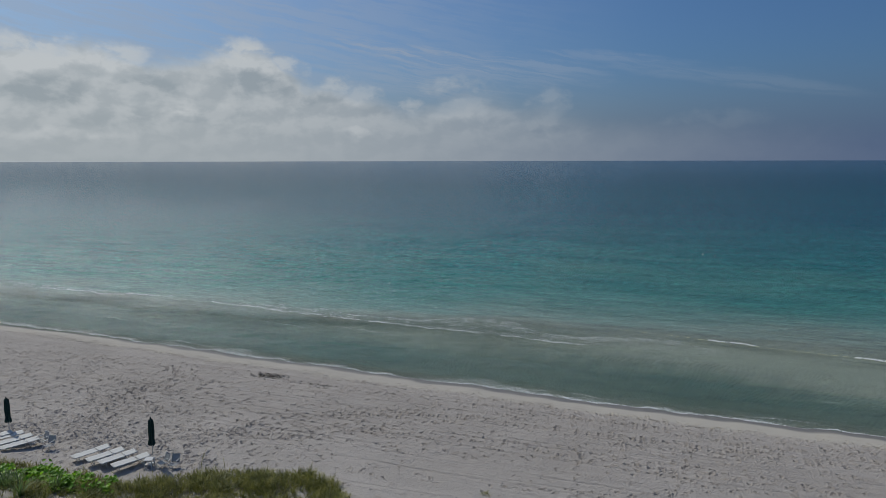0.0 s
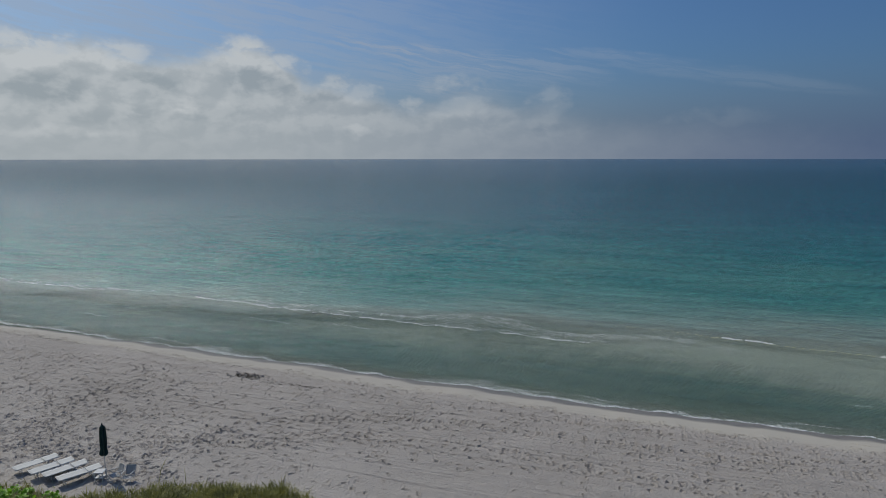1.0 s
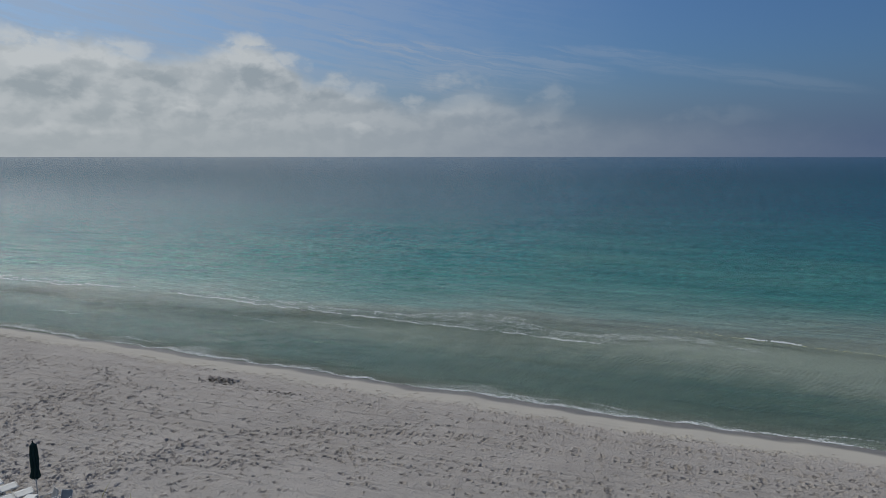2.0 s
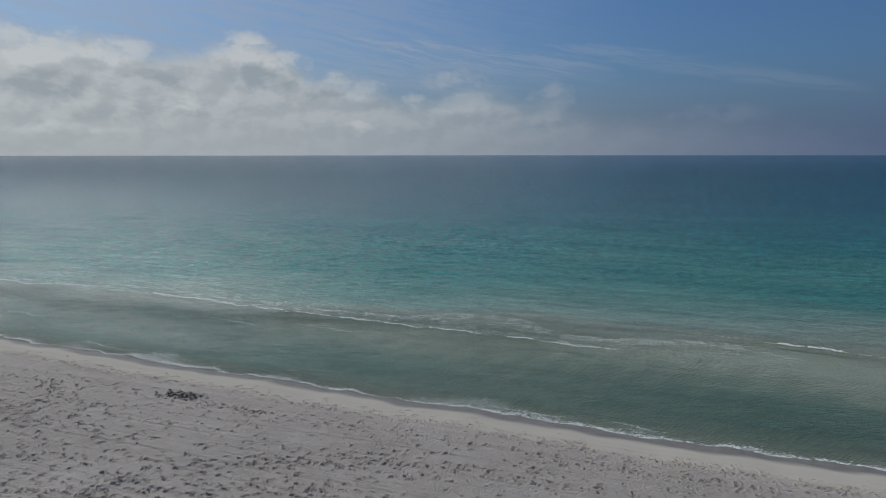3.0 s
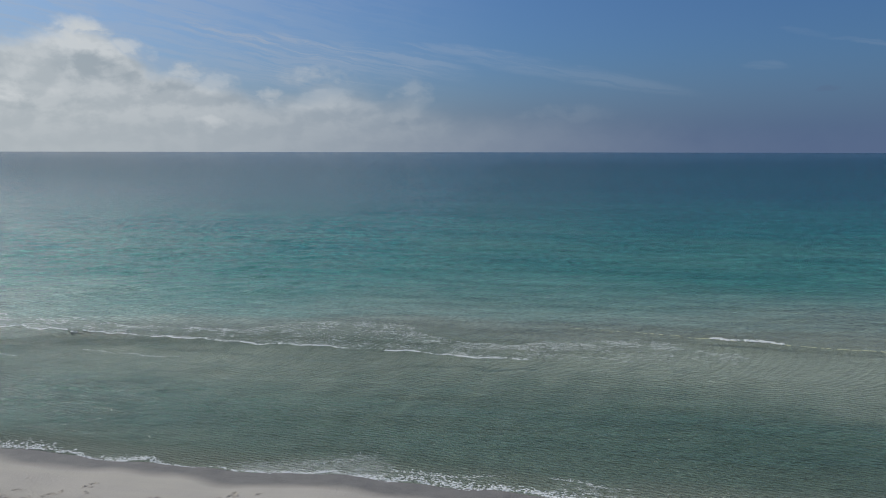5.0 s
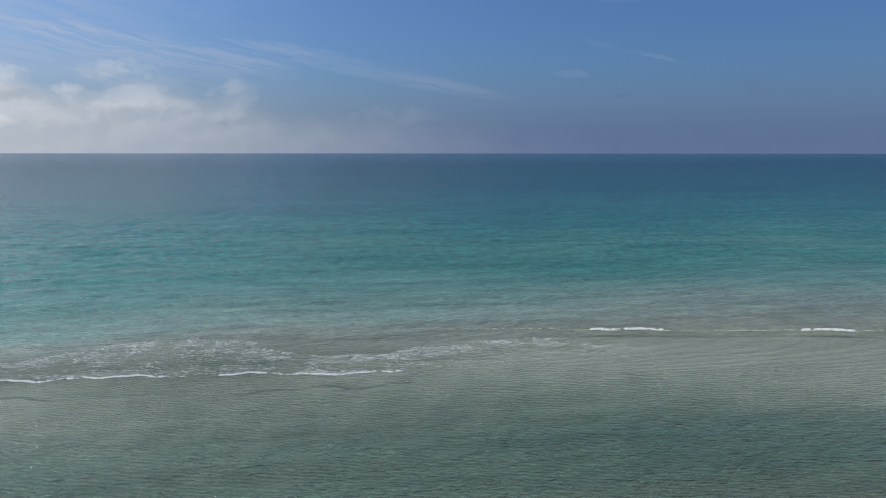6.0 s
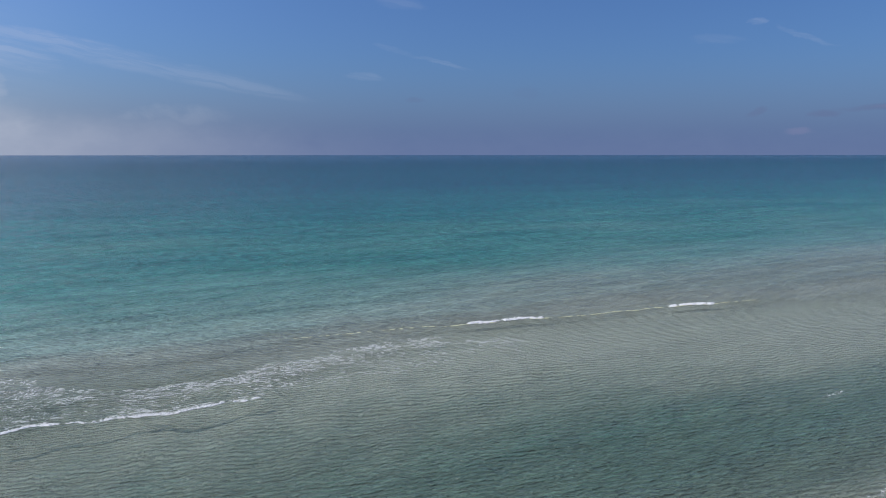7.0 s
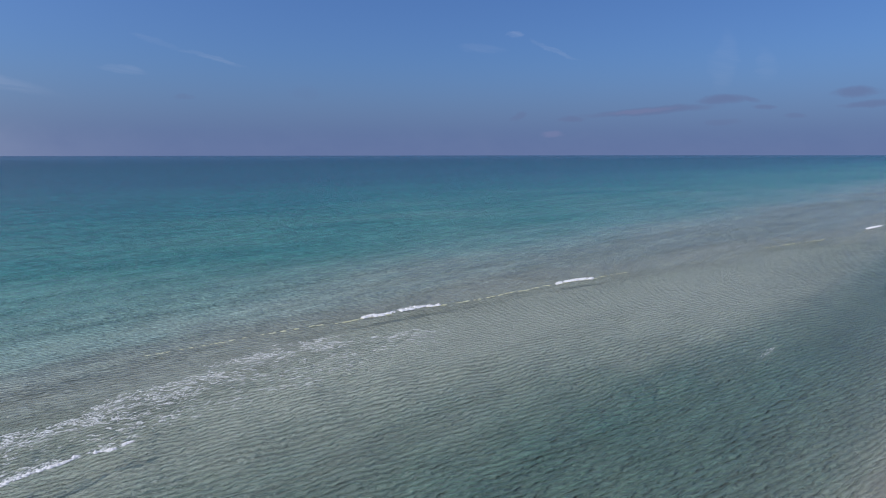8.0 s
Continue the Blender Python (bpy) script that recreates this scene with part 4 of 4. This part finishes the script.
def sea_grape(seed, spread, tall):
    """A low shrub: forking stems that carry round leaves."""
    r = np.random.default_rng(seed)
    ob = thing("sea_grape_shrub", "low bright green sea grape shrub with round leaves on the dune", "shrub", "dune shrubs")
    stems = bmesh.new()
    verts, faces = [], []
    for k in range(16):
        a, reach = r.uniform(0, 6.28), spread * math.sqrt(r.uniform(0.03, 1.0))
        tip = Vector((reach * math.cos(a), reach * math.sin(a), tall * (1.0 - 0.45 * (reach / spread) ** 2) * r.uniform(0.75, 1.1)))
        mid = Vector((tip.x * 0.55, tip.y * 0.55, tip.z * 0.45))
        tube(stems, [(0, 0, -0.1), mid, tip], 0.022, 5, 0.007)
        for j in range(34):
            c = mid.lerp(tip, r.uniform(0.1, 1.05)) + Vector(r.normal(0, 0.13, 3)) * spread
            size = r.uniform(0.06, 0.12)
            n = (Vector((0, 0, 1)) + Vector(r.normal(0, 0.55, 3))).normalized()
            x = n.orthogonal().normalized()
            y = n.cross(x)
            i = len(verts)
            verts.append(tuple(c - n * size * 0.25))
            for q in range(7):
                t = q * 2 * math.pi / 7
                verts.append(tuple(c + size * (math.cos(t) * x + 0.9 * math.sin(t) * y)))
            faces += [(i, i + 1 + q, i + 1 + (q + 1) % 7) for q in range(7)]
    part("stems", stems, STEM, ob)
    leaves = new("foliage", plant_mesh("foliage", GRAPE, verts, faces))
    leaves.parent = ob
    return ob


shrubs = [sea_grape(50 + k, 0.8 + 0.1 * k, 0.80 + 0.10 * k) for k in range(3)]
for k, s in enumerate(shrubs):
    s.matrix_basis = stand(-34.6 + 1.3 * k, -24.9 - 0.2 * k, 40 * k)
for k in range(15):
    u = -38.5 + 0.86 * k + rng.normal(0, 0.25)
    copy_thing(shrubs[k % 3], stand(u, float(np.interp(u, EDGE_U, EDGE_V)) - 0.75 - rng.uniform(0, 1.5), rng.uniform(0, 360), 0.12 + 0.018 * k))


# ---------------------------------------------------------------- foam and dark flakes
def lumps(name, rows, seed, label, category, mat=None):
    """Foam as many low, uneven domes: rows of (u, v, long, wide, height, heading)."""
    r = np.random.default_rng(seed)
    rows = np.array(rows)
    rows[:, 4] = np.minimum(rows[:, 4], 1.3 * rows[:, 3])
    n, k = len(rows), 7
    z = np.maximum(swell(rows[:, 0], rows[:, 1]), land(rows[:, 0], rows[:, 1])) + 0.004
    ang = np.arange(k) * 2 * math.pi / k
    rad = r.uniform(0.7, 1.25, (n, k))
    x = rows[:, 2:3] * rad * np.cos(ang)
    y = rows[:, 3:4] * rad * np.sin(ang)
    c, s = np.cos(rows[:, 5:6]), np.sin(rows[:, 5:6])
    rim = np.stack([rows[:, 0:1] + x * c - y * s, rows[:, 1:2] + x * s + y * c, np.repeat(z[:, None] - 0.012, k, 1)], -1)
    top = np.stack([rows[:, 0], rows[:, 1], z + rows[:, 4]], -1)[:, None, :]
    co = np.concatenate([top, rim], 1).reshape(-1, 3)
    base = np.arange(n)[:, None] * (k + 1)
    a = np.arange(k)
    tri = np.stack([np.repeat(base, k, 1), base + 1 + a, base + 1 + (a + 1) % k], -1).reshape(-1, 3)
    me = plant_mesh(name, mat or FOAM, co.tolist(), tri.tolist())
    for p in me.polygons:
        p.use_smooth = True
    return tagged(new(name, me), label, category, kind="stuff")


def crest(u0, u1, per_metre, wide, size, high, offset=0.0, line=breaker_at, gaps=0.35):
    """Broken foam along the breaker line."""
    rows = []
    for k in range(int((u1 - u0) * per_metre)):
        u = rng.uniform(u0, u1)
        s = (u - u0) / (u1 - u0)
        body = math.sin(math.pi * min(max(s, 0.02), 0.98)) ** 0.6 * (0.75 + 0.35 * math.sin(u * 1.9) * math.sin(u * 0.63 + 1.0))
        if 0.5 + 0.3 * math.sin(u * 1.3 + 1.0) + 0.2 * math.sin(u * 7.3) + 0.2 * math.sin(u * 17.0) < gaps * rng.random() * 2.0:
            continue
        d = abs(rng.normal(0, 1)) * wide * body - 0.10
        f = max(0.15, 1.0 - d / (2.2 * wide + 0.01))
        rows.append((u, float(line(np.float64(u))) + offset + d, size * rng.uniform(0.6, 1.7) * f, size * rng.uniform(0.4, 0.8) * f,
                     high * rng.uniform(0.05, 1.0) ** 2 * f, rng.normal(-0.07, 0.35)))
    return rows


LIP = plain("sandy_froth", (0.50, 0.52, 0.33), 0.6)
LABEL_B = "white foam of a small wave breaking over the bar"
for k, (u0, u1, per, wide, size, high) in enumerate((
        (-84.0, -68.0, 26, 0.16, 0.08, 0.05), (-54.0, -31.5, 40, 0.09, 0.055, 0.04), (-30.5, -17.0, 70, 0.13, 0.055, 0.06),
        (-14.6, -6.0, 80, 0.15, 0.055, 0.06))):
    lumps("breaker_foam", crest(u0, u1, per, wide, size, high), 100 + k, LABEL_B, "sea foam")
# thin bright lip along the next swell, with the first tumbling heads on it
for k, (u0, u1) in enumerate(((-3.0, 24.0), (41.0, 50.0))):
    lumps("wave_lip", crest(u0, u1, 9, 0.012, 0.032, 0.006, line=lip_at, gaps=0.2), 120 + k, "thin pale yellow lip of a low swell about to break", "sea foam", LIP)
for k, (u0, u1, high) in enumerate(((5.75, 9.9, 0.11), (18.0, 21.0, 0.11), (61.0, 66.0, 0.15))):
    lumps("breaker_foam", crest(u0, u1, 60, 0.30, 0.10, high * 1.9, line=lip_at, gaps=0.42), 130 + k, LABEL_B, "sea foam")


def lace(count, u0, u1, seed, size=0.05):
    """Short bent threads of spent foam on the water between the breaker and the line where it first broke."""
    r = np.random.default_rng(seed)
    n = count * 7
    u = r.uniform(u0, u1, n)
    low, top = breaker_at(u), wake_at(u)
    f = r.uniform(-0.02, 1.05, n)
    v = low + f * np.maximum(top - low, 0.6)
    web = 0.5 + 0.6 * soft_noise(u, v * 1.8, 3.1, seed) + 0.45 * soft_noise(u, v * 2.2, 1.1, seed + 1) + 0.45 * soft_noise(u, v, 9.0, seed + 2)
    rim = np.exp(-((f - 0.85) / 0.2) ** 2) + 0.9 * np.exp(-((f - 0.08) / 0.16) ** 2) * np.interp(u, (-52, -44, -31, -28, -17, -15, -13, -7, -4), (0.2, 0.6, 0.4, 1.0, 0.9, 0.4, 1.0, 0.9, 0.0)) + 0.28
    fade = np.clip(np.minimum(u - u0, u1 - u) / 6.0, 0, 1)
    keep = np.nonzero(r.random(n) < np.clip(web, 0.03, 1) * np.clip(rim, 0, 1) * fade)[0][:count]
    rows = []
    for i in keep:
        a, m, big = r.normal(-0.05, 0.55), int(r.integers(1, 4)), size * r.uniform(0.6, 1.5)
        for j in range(m):
            t = j - m / 2
            turn = a + t * r.normal(0.0, 0.5)
            rows.append((u[i] + t * big * 1.5 * math.cos(turn), v[i] + t * big * 1.5 * math.sin(turn), big * r.uniform(0.7, 1.3), big * r.uniform(0.28, 0.5), 0.014, turn))
    return rows


SPENT = plain("spent_foam", (0.62, 0.66, 0.64), 0.7, size=30.0)
LABEL_L = "thin white lace of spent foam drifting on shallow water"
lumps("foam_lace", lace(4200, -52.0, 8.0, 140, 0.042), 141, LABEL_L, "sea foam", SPENT)
lumps("foam_lace", lace(700, -95.0, -60.0, 142, 0.07), 143, LABEL_L, "sea foam", SPENT)
# front edge of an older wave, running in
for k, (u0, u1, off) in enumerate(((-33.0, -26.5, -3.4), (-42.0, -36.0, -4.9))):
    lumps("foam_edge", crest(u0, u1, 20, 0.05, 0.04, 0.015, off), 150 + k, "thin broken line of foam running in over shallows", "sea foam")

# swash: the white hem of the sea on the sand
rows = []
for k in range(11000):
    u = rng.uniform(-95, 45)
    body = 0.5 + 0.5 * math.sin(u * 0.33 + 1.2) * math.sin(u * 0.11) + 0.25 * math.sin(u * 1.1)
    if rng.random() > 0.22 + 0.8 * body:
        continue
    hem = float(shore_at(np.float64(u))) + 0.10 * math.sin(u * 1.7) + 0.06 * math.sin(u * 4.1 + 1.0)
    d = abs(rng.normal(0, 1)) * (0.04 + 0.34 * max(0.0, body) ** 1.5)
    rows.append((u, hem + d, rng.uniform(0.03, 0.09), rng.uniform(0.015, 0.04), rng.uniform(0.008, 0.025), rng.normal(0, 0.3)))
lumps("swash_foam", rows, 160, "white bubbly hem of foam at the water's edge", "sea foam")
rows = []
for u0, u1, off in ((-62.0, -56.0, 5.8), (-48.0, -40.0, 1.2), (-12.0, -6.5, 0.9), (-6.2, -1.8, 1.1), (6.0, 12.0, 0.9), (12.6, 14.3, 5.9)):
    for k in range(int((u1 - u0) * 22)):
        u = rng.uniform(u0, u1)
        s = math.sin(math.pi * (u - u0) / (u1 - u0))
        rows.append((u, float(shore_at(np.float64(u))) + off + 0.2 * math.sin(u * 0.8) + abs(rng.normal(0, 0.10)) * s, rng.uniform(0.03, 0.08) * s, rng.uniform(0.015, 0.03) * s, 0.012, rng.normal(0, 0.3)))
lumps("ripple_foam", rows, 161, "short foam threads on ripples close to the beach", "sea foam")

# dark flakes added as shade on the diggings, and two dark specks afloat beyond the bar
verts, faces = [], []
r = np.random.default_rng(77)
for k in range(230):
    u, v = r.normal(-28.4, 0.6), r.normal(-5.7, 0.2)
    if k > 190:
        u, v = r.normal(-24.6, 1.6), r.normal(-6.3, 0.1)
    z = ground_z(u, v)
    a, l, h = r.uniform(0, 6.28), r.uniform(0.05, 0.16), r.uniform(0.01, 0.06)
    i = len(verts)
    c, s = math.cos(a), math.sin(a)
    verts += [(u - l * c, v - l * s, z), (u + 0.03 * s, v - 0.03 * c, z + 0.005), (u + l * c, v + l * s, z + h * 0.3), (u - 0.03 * s, v + 0.03 * c, z + 0.005), (u, v, z + h)]
    faces += [(i, i + 1, i + 4), (i + 1, i + 2, i + 4), (i + 2, i + 3, i + 4), (i + 3, i, i + 4)]
tagged(new("seaweed", plant_mesh("seaweed", SHADE_FLAKES, verts, faces)), "dark flakes standing in for shade on dug-up sand", "seaweed", kind="stuff")
